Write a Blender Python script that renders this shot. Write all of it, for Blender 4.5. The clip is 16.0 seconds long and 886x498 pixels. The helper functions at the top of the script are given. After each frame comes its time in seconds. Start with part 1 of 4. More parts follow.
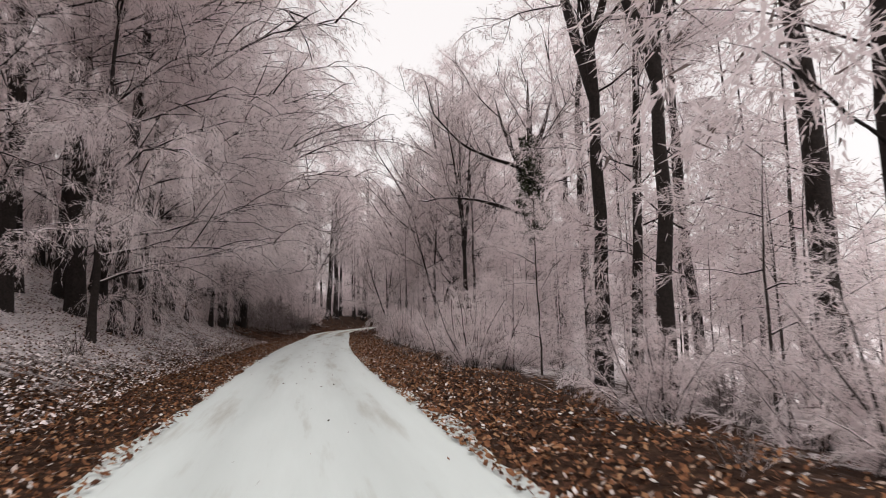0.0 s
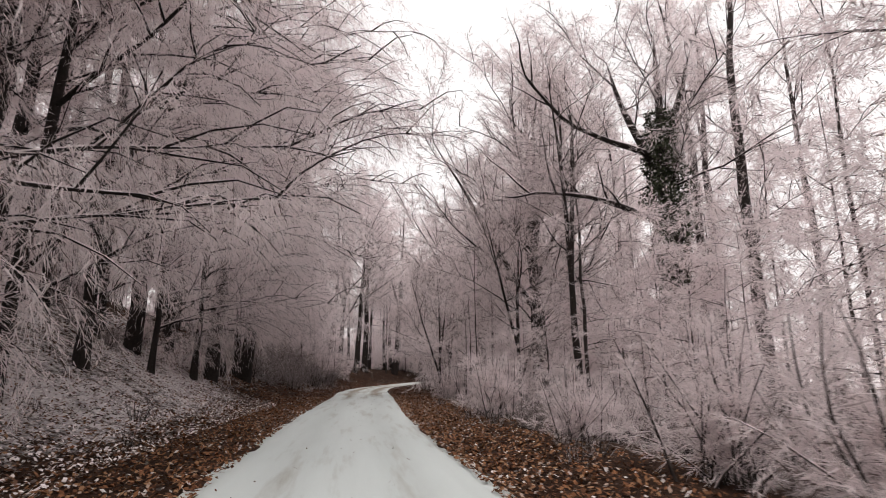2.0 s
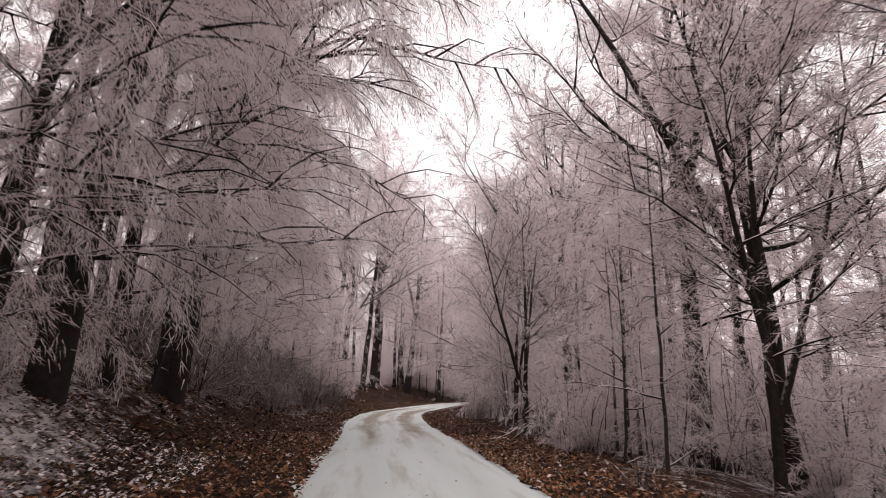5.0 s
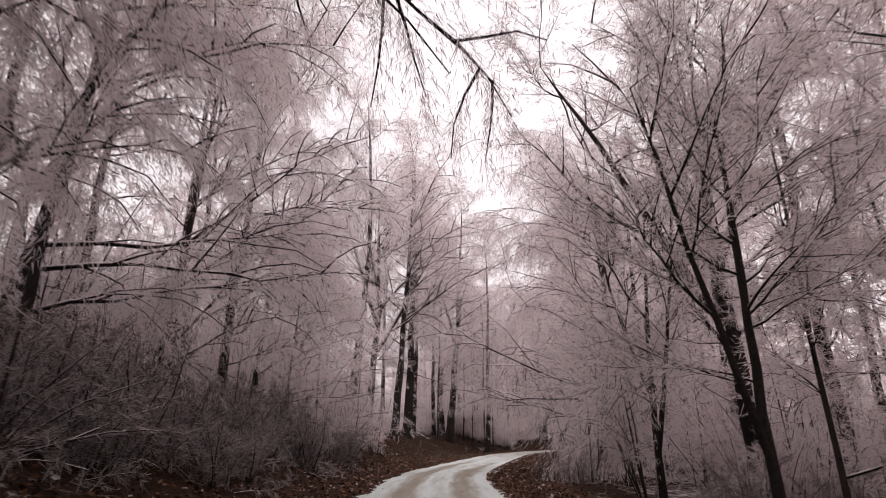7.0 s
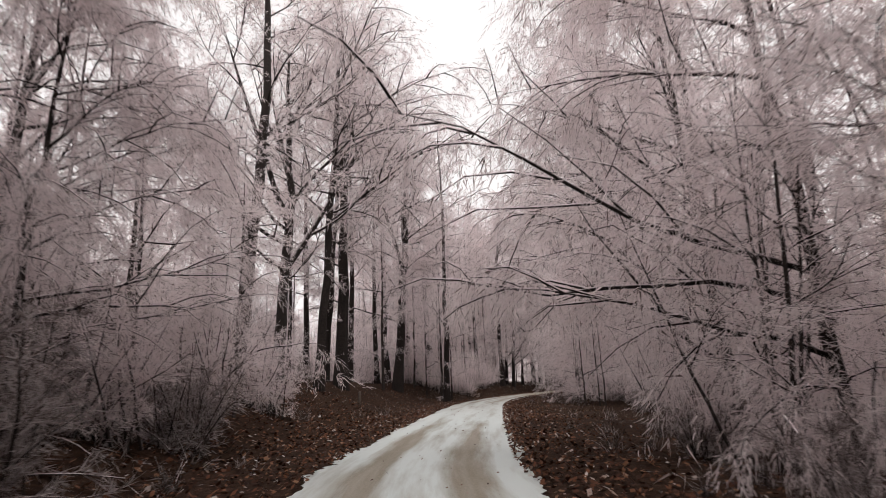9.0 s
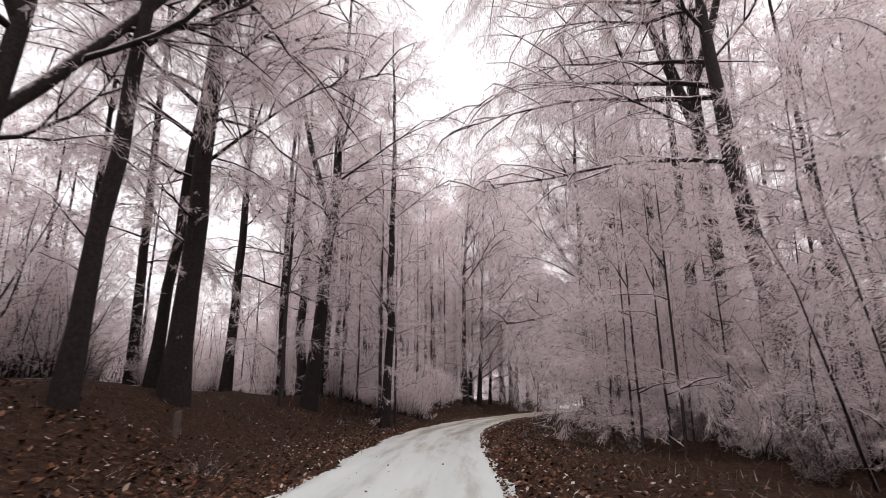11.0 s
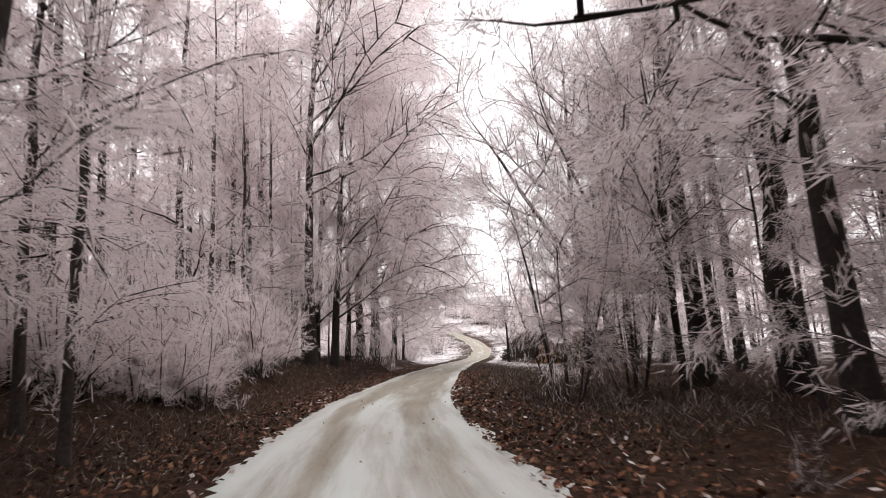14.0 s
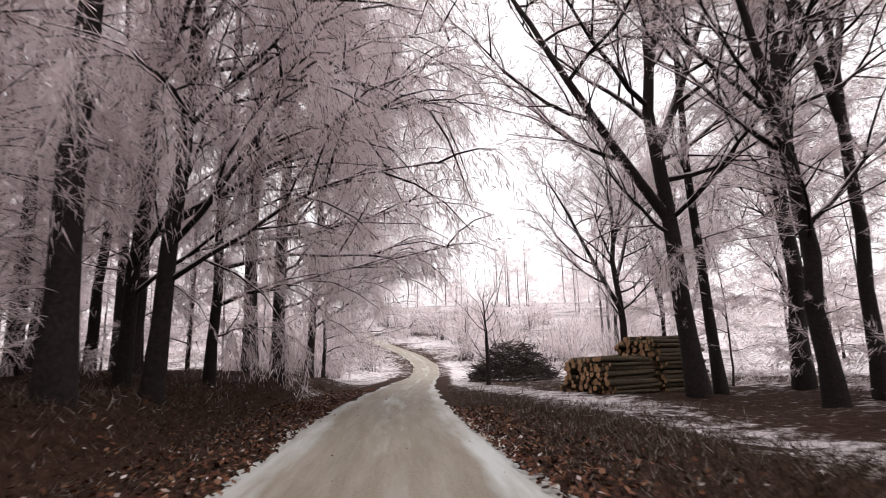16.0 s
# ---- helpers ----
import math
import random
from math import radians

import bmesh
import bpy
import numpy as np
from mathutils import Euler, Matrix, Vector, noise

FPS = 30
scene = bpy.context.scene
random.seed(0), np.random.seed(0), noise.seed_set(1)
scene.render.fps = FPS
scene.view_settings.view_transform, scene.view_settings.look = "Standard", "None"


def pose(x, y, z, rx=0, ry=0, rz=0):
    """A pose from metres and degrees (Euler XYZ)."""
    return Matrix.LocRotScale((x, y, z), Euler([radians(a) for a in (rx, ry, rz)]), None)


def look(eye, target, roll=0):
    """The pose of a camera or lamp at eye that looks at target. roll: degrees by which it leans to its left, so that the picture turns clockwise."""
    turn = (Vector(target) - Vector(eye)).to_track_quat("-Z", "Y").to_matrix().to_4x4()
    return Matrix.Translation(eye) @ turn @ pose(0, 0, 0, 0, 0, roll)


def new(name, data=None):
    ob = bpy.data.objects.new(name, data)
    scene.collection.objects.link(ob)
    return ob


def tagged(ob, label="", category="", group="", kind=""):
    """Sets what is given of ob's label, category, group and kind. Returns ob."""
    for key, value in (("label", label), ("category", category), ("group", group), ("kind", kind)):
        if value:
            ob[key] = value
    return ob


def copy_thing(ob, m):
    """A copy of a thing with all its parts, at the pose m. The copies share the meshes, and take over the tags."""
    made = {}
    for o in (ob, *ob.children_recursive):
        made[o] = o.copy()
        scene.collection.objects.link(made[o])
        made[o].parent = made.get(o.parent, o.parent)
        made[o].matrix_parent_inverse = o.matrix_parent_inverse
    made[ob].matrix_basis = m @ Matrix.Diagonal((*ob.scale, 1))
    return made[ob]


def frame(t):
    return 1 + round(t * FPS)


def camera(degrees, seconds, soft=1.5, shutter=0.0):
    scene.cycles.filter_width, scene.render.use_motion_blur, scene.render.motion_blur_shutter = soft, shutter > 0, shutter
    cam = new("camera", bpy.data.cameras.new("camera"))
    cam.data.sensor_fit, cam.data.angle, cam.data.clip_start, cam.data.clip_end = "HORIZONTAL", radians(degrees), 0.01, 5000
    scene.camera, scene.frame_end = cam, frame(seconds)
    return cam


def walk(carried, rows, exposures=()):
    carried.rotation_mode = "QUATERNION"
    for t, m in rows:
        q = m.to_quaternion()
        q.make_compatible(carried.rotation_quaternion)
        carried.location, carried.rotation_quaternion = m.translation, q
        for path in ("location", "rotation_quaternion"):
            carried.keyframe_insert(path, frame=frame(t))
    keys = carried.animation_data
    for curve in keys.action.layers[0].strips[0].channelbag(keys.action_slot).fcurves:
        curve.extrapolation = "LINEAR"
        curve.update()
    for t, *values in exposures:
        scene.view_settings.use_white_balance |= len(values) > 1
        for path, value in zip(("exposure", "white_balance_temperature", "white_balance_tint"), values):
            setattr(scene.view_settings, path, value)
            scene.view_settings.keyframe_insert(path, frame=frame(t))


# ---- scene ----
cam = camera(76.99, 16.0, soft=0.85, shutter=0.2)
PATH = [
    (0.0, pose(0.667, 0.291, 1.258, 96.83, 1.67, -13.93)),
    (0.5, pose(0.713, 3.330, 1.277, 98.87, 0.69, -14.43)),
    (1.0, pose(0.735, 6.065, 1.211, 100.77, 0.24, -12.16)),
    (1.5, pose(0.747, 8.627, 1.245, 101.02, 0.28, -11.58)),
    (2.0, pose(0.514, 11.047, 1.243, 102.40, 0.59, -11.54)),
    (2.5, pose(0.237, 13.327, 1.281, 102.36, -0.52, -12.27)),
    (3.0, pose(0.058, 15.511, 1.243, 101.82, -0.12, -10.89)),
    (3.5, pose(-0.050, 17.809, 1.235, 102.53, -0.21, -10.90)),
    (3.7, pose(-0.052, 18.718, 1.252, 101.73, -0.38, -11.07)),
    (5.8, pose(0.668, 29.105, 1.258, 106.75, -3.42, -10.88)),
    (6.0, pose(0.762, 30.135, 1.263, 107.11, -3.29, -9.65)),
    (6.5, pose(1.009, 32.765, 1.260, 107.21, 1.14, -7.27)),
    (7.0, pose(1.278, 35.621, 1.244, 108.75, -0.31, -8.21)),
    (7.5, pose(1.609, 38.549, 1.227, 105.58, 0.03, -10.25)),
    (8.0, pose(1.853, 41.715, 1.228, 103.20, -1.09, -10.63)),
    (8.5, pose(2.250, 45.128, 1.258, 102.70, 1.13, -12.43)),
    (9.0, pose(2.790, 48.651, 1.240, 103.68, 2.40, -14.06)),
    (9.2, pose(3.082, 50.053, 1.244, 103.50, 0.63, -13.85)),
    (11.3, pose(7.740, 64.547, 1.271, 105.04, 1.50, -19.86)),
    (11.5, pose(8.138, 65.971, 1.272, 104.39, 2.18, -21.19)),
    (12.0, pose(9.078, 69.575, 1.226, 101.14, 1.99, -25.50)),
    (12.5, pose(10.075, 73.250, 1.238, 100.75, 2.40, -26.67)),
    (13.0, pose(11.272, 76.895, 1.231, 99.42, 3.39, -30.45)),
    (13.5, pose(12.642, 80.397, 1.238, 99.51, 3.53, -32.74)),
    (14.0, pose(14.043, 83.641, 1.255, 100.11, 3.05, -36.24)),
    (14.5, pose(15.778, 86.966, 1.255, 100.59, 2.49, -36.40)),
    (15.0, pose(17.765, 90.387, 1.257, 101.86, 1.64, -40.00)),
    (15.5, pose(19.941, 93.747, 1.220, 101.16, 1.61, -42.52)),
    (16.0, pose(22.290, 96.965, 1.209, 101.36, 1.78, -44.27)),
]
walk(cam, PATH, exposures=[(0.0, -0.2, 6750, 18), (2.5, 0.1, 6750, 17), (3.5, 0.18, 6750, 18), (6.0, 0.03, 6850, 25), (7.0, -0.02, 6800, 25), (8.0, 0.14, 6750, 21), (9.0, 0.0, 6750, 17), (11.5, 0.14, 6600, 20), (12.5, 0.28, 6600, 17), (13.5, 0.38, 6600, 18), (14.5, 0.48, 6550, 16), (15.2, 0.35, 6550, 16), (16.0, 0.16, 6600, 20)])

# ---- world and light ----
world = bpy.data.worlds.new("overcast_sky")
scene.world = world
world.use_nodes = True
wn, wl = world.node_tree.nodes, world.node_tree.links
sky = wn.new("ShaderNodeTexSky")
sky.sky_type, sky.sun_disc = "NISHITA", False
sky.sun_elevation, sky.sun_rotation = radians(66), radians(200)
sky.air_density, sky.dust_density, sky.ozone_density = 1.0, 4.0, 1.0
veil = wn.new("ShaderNodeHueSaturation")
veil.inputs["Saturation"].default_value = 0.12
cloud = wn.new("ShaderNodeMix")
cloud.data_type = "RGBA"
cloud.inputs["Factor"].default_value = 0.6
cloud.inputs[7].default_value = (8.9, 9.2, 9.05, 1)
wl.new(sky.outputs["Color"], veil.inputs["Color"])
wl.new(veil.outputs["Color"], cloud.inputs[6])
wl.new(cloud.outputs[2], wn["Background"].inputs["Color"])
wn["Background"].inputs["Strength"].default_value = 0.165
sun_data = bpy.data.lights.new("sun", "SUN")
sun_data.energy, sun_data.angle, sun_data.color = 1.4, radians(70), (1.0, 0.97, 0.94)
sun = new("sun", sun_data)
sun.matrix_world = look((-8.0, -22.0, 52.0), (0.0, 0.0, 0.0))


# ---- materials ----
def material(name):
    m = bpy.data.materials.new(name)
    m.use_nodes = True
    t = m.node_tree
    return m, t.nodes, t.links, t.nodes["Principled BSDF"]


def noise_node(n, l, coords, scale, detail=4.0, rough=0.55):
    k = n.new("ShaderNodeTexNoise")
    k.inputs["Scale"].default_value, k.inputs["Detail"].default_value, k.inputs["Roughness"].default_value = scale, detail, rough
    l.new(coords, k.inputs["Vector"])
    return k.outputs["Fac"]


def ramp(n, l, fac, stops):
    k = n.new("ShaderNodeValToRGB")
    e = k.color_ramp.elements
    while len(e) < len(stops):
        e.new(0.5)
    for q, (at, col) in zip(e, stops):
        q.position = at
        q.color = (*col, 1) if len(col) == 3 else col
    l.new(fac, k.inputs["Fac"])
    return k.outputs["Color"]


def grey(v):
    return (v, v, v)


def mixed(n, l, fac, a, b):
    k = n.new("ShaderNodeMix")
    k.data_type = "RGBA"
    for value, slot in ((fac, 0), (a, 6), (b, 7)):
        if isinstance(value, (tuple, float, int)):
            k.inputs[slot].default_value = (*value, 1) if isinstance(value, tuple) else value
        else:
            l.new(value, k.inputs[slot])
    return k.outputs[2]


def calc(n, l, op, a, b=0.0, clamp=False):
    k = n.new("ShaderNodeMath")
    k.operation, k.use_clamp = op, clamp
    for value, slot in ((a, 0), (b, 1)):
        if isinstance(value, (float, int)):
            k.inputs[slot].default_value = value
        else:
            l.new(value, k.inputs[slot])
    return k.outputs[0]


def bumped(n, l, bsdf, height, strength, distance):
    k = n.new("ShaderNodeBump")
    k.inputs["Strength"].default_value, k.inputs["Distance"].default_value = strength, distance
    l.new(height, k.inputs["Height"])
    l.new(k.outputs["Normal"], bsdf.inputs["Normal"])


FROST = (0.79, 0.71, 0.715)


def bark(name, dark, light, rime):
    """Bark with moss-dark and pale patches, and rime on what faces the sky."""
    m, n, l, b = material(name)
    at = n.new("ShaderNodeTexCoord").outputs["Object"]
    grain = noise_node(n, l, at, 14.0, 5.0, 0.65)
    patch = noise_node(n, l, at, 1.3, 3.0)
    col = ramp(n, l, grain, [(0.3, dark), (0.72, light)])
    col = mixed(n, l, calc(n, l, "MULTIPLY", patch, 0.5), col, tuple(c * 0.55 for c in dark))
    sep = n.new("ShaderNodeSeparateXYZ")
    l.new(n.new("ShaderNodeNewGeometry").outputs["Normal"], sep.inputs[0])
    up = calc(n, l, "ADD", sep.outputs["Z"], calc(n, l, "MULTIPLY", noise_node(n, l, at, 9.0, 3.0), 0.7))
    mask = ramp(n, l, up, [(0.62 - rime, grey(0.0)), (1.02 - rime * 0.6, grey(0.9))])
    l.new(mixed(n, l, mask, col, FROST), b.inputs["Base Color"])
    b.inputs["Roughness"].default_value = 0.9
    b.inputs["Specular IOR Level"].default_value = 0.2
    bumped(n, l, b, grain, 0.8, 0.02)
    return m


def rimed(name, pale, dull, dark_share):
    """Thin twigs in hoarfrost: each one its own shade, some with the bare wood showing."""
    m, n, l, b = material(name)
    each = n.new("ShaderNodeNewGeometry").outputs["Random Per Island"]
    col = ramp(n, l, each, [(0.0, (0.09, 0.065, 0.055)), (dark_share, (0.2, 0.16, 0.15)), (dark_share + 0.06, dull), (1.0, pale)])
    l.new(col, b.inputs["Base Color"])
    b.inputs["Roughness"].default_value = 0.7
    b.inputs["Specular IOR Level"].default_value = 0.2
    thin = n.new("ShaderNodeBsdfTranslucent")
    l.new(col, thin.inputs["Color"])
    both = n.new("ShaderNodeMixShader")
    both.inputs[0].default_value = 0.55
    l.new(b.outputs[0], both.inputs[1])
    l.new(thin.outputs[0], both.inputs[2])
    l.new(both.outputs[0], n["Material Output"].inputs["Surface"])
    return m


def litter(name, shades):
    m, n, l, b = material(name)
    each = n.new("ShaderNodeNewGeometry").outputs["Random Per Island"]
    l.new(ramp(n, l, each, shades), b.inputs["Base Color"])
    b.inputs["Roughness"].default_value = 0.8
    b.inputs["Specular IOR Level"].default_value = 0.15
    return m


BARK = bark("beech_bark", (0.016, 0.012, 0.011), (0.046, 0.037, 0.033), 0.0)
LIMB = bark("branch_bark", (0.011, 0.008, 0.007), (0.03, 0.024, 0.021), 0.03)
POLE = bark("young_bark", (0.03, 0.024, 0.021), (0.08, 0.066, 0.06), 0.06)
TWIG = rimed("hoarfrost_twigs", (0.9, 0.82, 0.825), (0.79, 0.71, 0.71), 0.07)
TWIG_OPEN = rimed("bare_frosted_twigs", (0.9, 0.82, 0.825), (0.68, 0.6, 0.595), 0.15)
UNDER = rimed("frosted_undergrowth", (0.56, 0.5, 0.505), (0.3, 0.26, 0.25), 0.3)
LEAF = litter("fallen_leaves", [(0.0, (0.04, 0.018, 0.011)), (0.3, (0.12, 0.05, 0.024)), (0.65, (0.21, 0.095, 0.045)), (0.86, (0.27, 0.155, 0.085)), (0.95, (0.4, 0.36, 0.34)), (1.0, (0.6, 0.57, 0.56))])
RIMED_LEAF = litter("frosted_leaves", [(0.0, (0.05, 0.028, 0.02)), (0.3, (0.15, 0.08, 0.05)), (0.38, (0.55, 0.48, 0.46)), (1.0, (0.86, 0.8, 0.8))])
DULL_LEAF = litter("wet_leaves", [(0.0, (0.016, 0.008, 0.006)), (0.35, (0.055, 0.023, 0.014)), (0.7, (0.13, 0.053, 0.028)), (0.9, (0.2, 0.11, 0.065)), (1.0, (0.48, 0.45, 0.44))])
GRASS = litter("dead_grass", [(0.0, (0.02, 0.013, 0.009)), (0.5, (0.06, 0.038, 0.025)), (0.85, (0.12, 0.09, 0.065)), (1.0, (0.42, 0.39, 0.37))])
IVY = litter("ivy_leaves", [(0.0, (0.018, 0.026, 0.014)), (0.5, (0.05, 0.06, 0.035)), (0.86, (0.09, 0.09, 0.068)), (0.9, (0.5, 0.48, 0.47)), (1.0, (0.72, 0.7, 0.69))])


def ground_material():
    """Leaf litter over soil; one colour layer tells how much frost lies on it, with far haze and some shade painted in.
    """
    m, n, l, b = material("forest_floor")
    at = n.new("ShaderNodeTexCoord").outputs["Object"]
    fine = noise_node(n, l, at, 7.0, 6.0, 0.7)
    broad = noise_node(n, l, at, 0.35, 4.0)
    soil = ramp(n, l, fine, [(0.28, (0.008, 0.005, 0.004)), (0.5, (0.036, 0.018, 0.011)), (0.72, (0.1, 0.058, 0.036))])
    soil = mixed(n, l, calc(n, l, "MULTIPLY", broad, 0.6), soil, (0.026, 0.016, 0.012))
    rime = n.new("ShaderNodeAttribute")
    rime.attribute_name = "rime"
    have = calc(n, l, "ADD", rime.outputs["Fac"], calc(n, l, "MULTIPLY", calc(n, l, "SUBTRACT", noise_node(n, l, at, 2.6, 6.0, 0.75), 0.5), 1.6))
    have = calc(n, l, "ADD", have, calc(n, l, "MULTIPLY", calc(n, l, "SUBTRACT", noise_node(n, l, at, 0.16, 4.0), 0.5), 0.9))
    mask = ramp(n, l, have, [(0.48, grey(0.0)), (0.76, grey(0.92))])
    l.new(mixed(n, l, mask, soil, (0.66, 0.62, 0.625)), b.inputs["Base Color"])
    b.inputs["Roughness"].default_value = 0.95
    b.inputs["Specular IOR Level"].default_value = 0.08
    bumped(n, l, b, fine, 0.9, 0.05)
    return m


def road_material():
    """Packed snow with two wheel tracks, worn through to wet grit further along (UV: metres across and along)."""
    m, n, l, b = material("snowy_road")
    uv = n.new("ShaderNodeUVMap").outputs["UV"]
    sep = n.new("ShaderNodeSeparateXYZ")
    l.new(uv, sep.inputs[0])
    wob = noise_node(n, l, uv, 0.25, 3.0)
    across = calc(n, l, "ADD", sep.outputs["X"], calc(n, l, "MULTIPLY", calc(n, l, "SUBTRACT", wob, 0.5), 0.5))
    side = calc(n, l, "ABSOLUTE", across)
    track = calc(n, l, "SUBTRACT", 1.0, calc(n, l, "MULTIPLY", calc(n, l, "ABSOLUTE", calc(n, l, "SUBTRACT", side, 0.72)), 2.3), True)
    stretch = n.new("ShaderNodeMapping")
    stretch.inputs["Scale"].default_value = (1.0, 0.09, 1.0)
    l.new(uv, stretch.inputs["Vector"])
    streak = noise_node(n, l, stretch.outputs[0], 2.2, 5.0, 0.6)
    fine = noise_node(n, l, uv, 22.0, 4.0, 0.7)
    wear = ramp(n, l, calc(n, l, "DIVIDE", sep.outputs["Y"], 160.0), [(36 / 160, grey(0.06)), (47 / 160, grey(0.85)), (63 / 160, grey(0.95)), (69 / 160, grey(0.14)), (80 / 160, grey(0.22)), (88 / 160, grey(0.65)), (112 / 160, grey(0.95))])
    patch = noise_node(n, l, uv, 0.09, 2.0)
    worn = calc(n, l, "MULTIPLY", wear, calc(n, l, "ADD", 0.5, calc(n, l, "MULTIPLY", patch, 1.0)))
    thin = calc(n, l, "ADD", calc(n, l, "MULTIPLY", track, worn), calc(n, l, "MULTIPLY", calc(n, l, "SUBTRACT", streak, 0.5), 2.3))
    middle = calc(n, l, "MULTIPLY", calc(n, l, "SUBTRACT", 1.62, side), 1.3, True)
    thin = calc(n, l, "ADD", thin, calc(n, l, "MULTIPLY", calc(n, l, "MULTIPLY", middle, worn), 0.3))
    late = n.new("ShaderNodeMapRange")
    l.new(sep.outputs["Y"], late.inputs["Value"])
    late.inputs["From Min"].default_value, late.inputs["From Max"].default_value = 97.0, 107.0
    late.inputs["To Max"].default_value = 0.5
    thin = calc(n, l, "ADD", thin, calc(n, l, "MULTIPLY", late.outputs[0], middle))
    bare = ramp(n, l, thin, [(0.12, grey(0.0)), (0.85, grey(0.95))])
    snow = mixed(n, l, calc(n, l, "MULTIPLY", track, 0.55), (0.54, 0.6, 0.585), (0.43, 0.48, 0.465))
    snow = mixed(n, l, ramp(n, l, streak, [(0.35, grey(0.0)), (0.75, grey(0.35))]), snow, (0.38, 0.42, 0.405))
    slush = n.new("ShaderNodeMapRange")
    l.new(sep.outputs["Y"], slush.inputs["Value"])
    slush.inputs["From Min"].default_value, slush.inputs["From Max"].default_value, slush.inputs["To Max"].default_value = 68.0, 88.0, 0.75
    dirty = calc(n, l, "MULTIPLY", slush.outputs[0], ramp(n, l, noise_node(n, l, stretch.outputs[0], 1.1, 6.0, 0.7), [(0.3, grey(0.25)), (0.65, grey(1.0))]))
    snow = mixed(n, l, dirty, snow, (0.36, 0.34, 0.3))
    grit = ramp(n, l, fine, [(0.25, (0.13, 0.112, 0.08)), (0.75, (0.27, 0.235, 0.175))])
    grit = mixed(n, l, ramp(n, l, noise_node(n, l, stretch.outputs[0], 3.5, 5.0, 0.7), [(0.4, grey(0.0)), (0.7, grey(0.6))]), grit, (0.36, 0.33, 0.28))
    l.new(mixed(n, l, bare, snow, grit), b.inputs["Base Color"])
    b.inputs["Roughness"].default_value = 0.75
    bumped(n, l, b, calc(n, l, "ADD", calc(n, l, "MULTIPLY", fine, 0.4), streak), 0.35, 0.03)
    return m


def wood(name, a, b_, scale):
    m, n, l, b = material(name)
    at = n.new("ShaderNodeTexCoord").outputs["Object"]
    info = n.new("ShaderNodeObjectInfo").outputs["Random"]
    g = noise_node(n, l, at, scale, 5.0, 0.65)
    col = ramp(n, l, g, [(0.3, a), (0.7, b_)])
    l.new(mixed(n, l, calc(n, l, "MULTIPLY", info, 0.45), col, tuple(c * 0.45 for c in a)), b.inputs["Base Color"])
    b.inputs["Roughness"].default_value = 0.85
    bumped(n, l, b, g, 0.5, 0.01)
    return m


GROUND, SNOW = ground_material(), road_material()
CUT = wood("cut_wood", (0.34, 0.18, 0.085), (0.62, 0.4, 0.22), 18.0)
LOG = bark("log_bark", (0.05, 0.04, 0.026), (0.16, 0.125, 0.08), -0.48)


# the road's centre line, and the lie of the land about it
ROAD = np.array([(0.7, -60), (0.6, -20), (0.6, 0), (0.7, 15), (1.1, 25), (1.7, 33), (2.3, 40), (2.9, 48), (4.2, 56), (5.9, 61.5),
                 (7.8, 67), (10.2, 73.6), (12.2, 79), (14.9, 85.2), (18.6, 91.8), (22, 96.8), (25.9, 101.6), (31, 107.8), (37.5, 115),
                 (46, 123.8), (54, 131.6), (60.6, 139), (66, 147.5), (70.5, 158), (75, 170), (82, 187), (95, 208)], float)
HALF = 1.65


def spline(p, n):
    """A smooth line through the points p, n steps between each two."""
    q = np.vstack([2 * p[0] - p[1], p, 2 * p[-1] - p[-2]])
    t = np.linspace(0, 1, n, endpoint=False)[:, None]
    out = []
    for a, b, c, d in zip(q, q[1:], q[2:], q[3:]):
        out.append(0.5 * (2 * b + (c - a) * t + (2 * a - 5 * b + 4 * c - d) * t**2 + (3 * b - a - 3 * c + d) * t**3))
    return np.vstack([*out, p[-1:]])


LINE = spline(ROAD, 12)
STEP = np.linalg.norm(np.diff(LINE, axis=0), axis=1)
ALONG = np.concatenate([[0], np.cumsum(STEP)]) - 60.0
WAY = np.gradient(LINE, axis=0)
WAY /= np.linalg.norm(WAY, axis=1)[:, None]


def off_road(x, y):
    """The way along the road (metres from the start) and the distance to the right of its middle."""
    p = np.stack([np.ravel(x), np.ravel(y)], -1).astype(float)
    s, d = np.empty(len(p)), np.empty(len(p))
    for i in range(0, len(p), 4000):
        q = p[i:i + 4000]
        k = ((q[:, None] - LINE[None]) ** 2).sum(-1).argmin(1)
        r = q - LINE[k]
        s[i:i + 4000] = ALONG[k] + (r * WAY[k]).sum(1)
        side = r[:, 0] * WAY[k, 1] - r[:, 1] * WAY[k, 0]
        d[i:i + 4000] = np.where(side < 0, -1, 1) * np.hypot(r[:, 0], r[:, 1])
    return s.reshape(np.shape(x)), d.reshape(np.shape(x))


def ease(v):
    v = np.clip(v, 0, 1)
    return v * v * (3 - 2 * v)


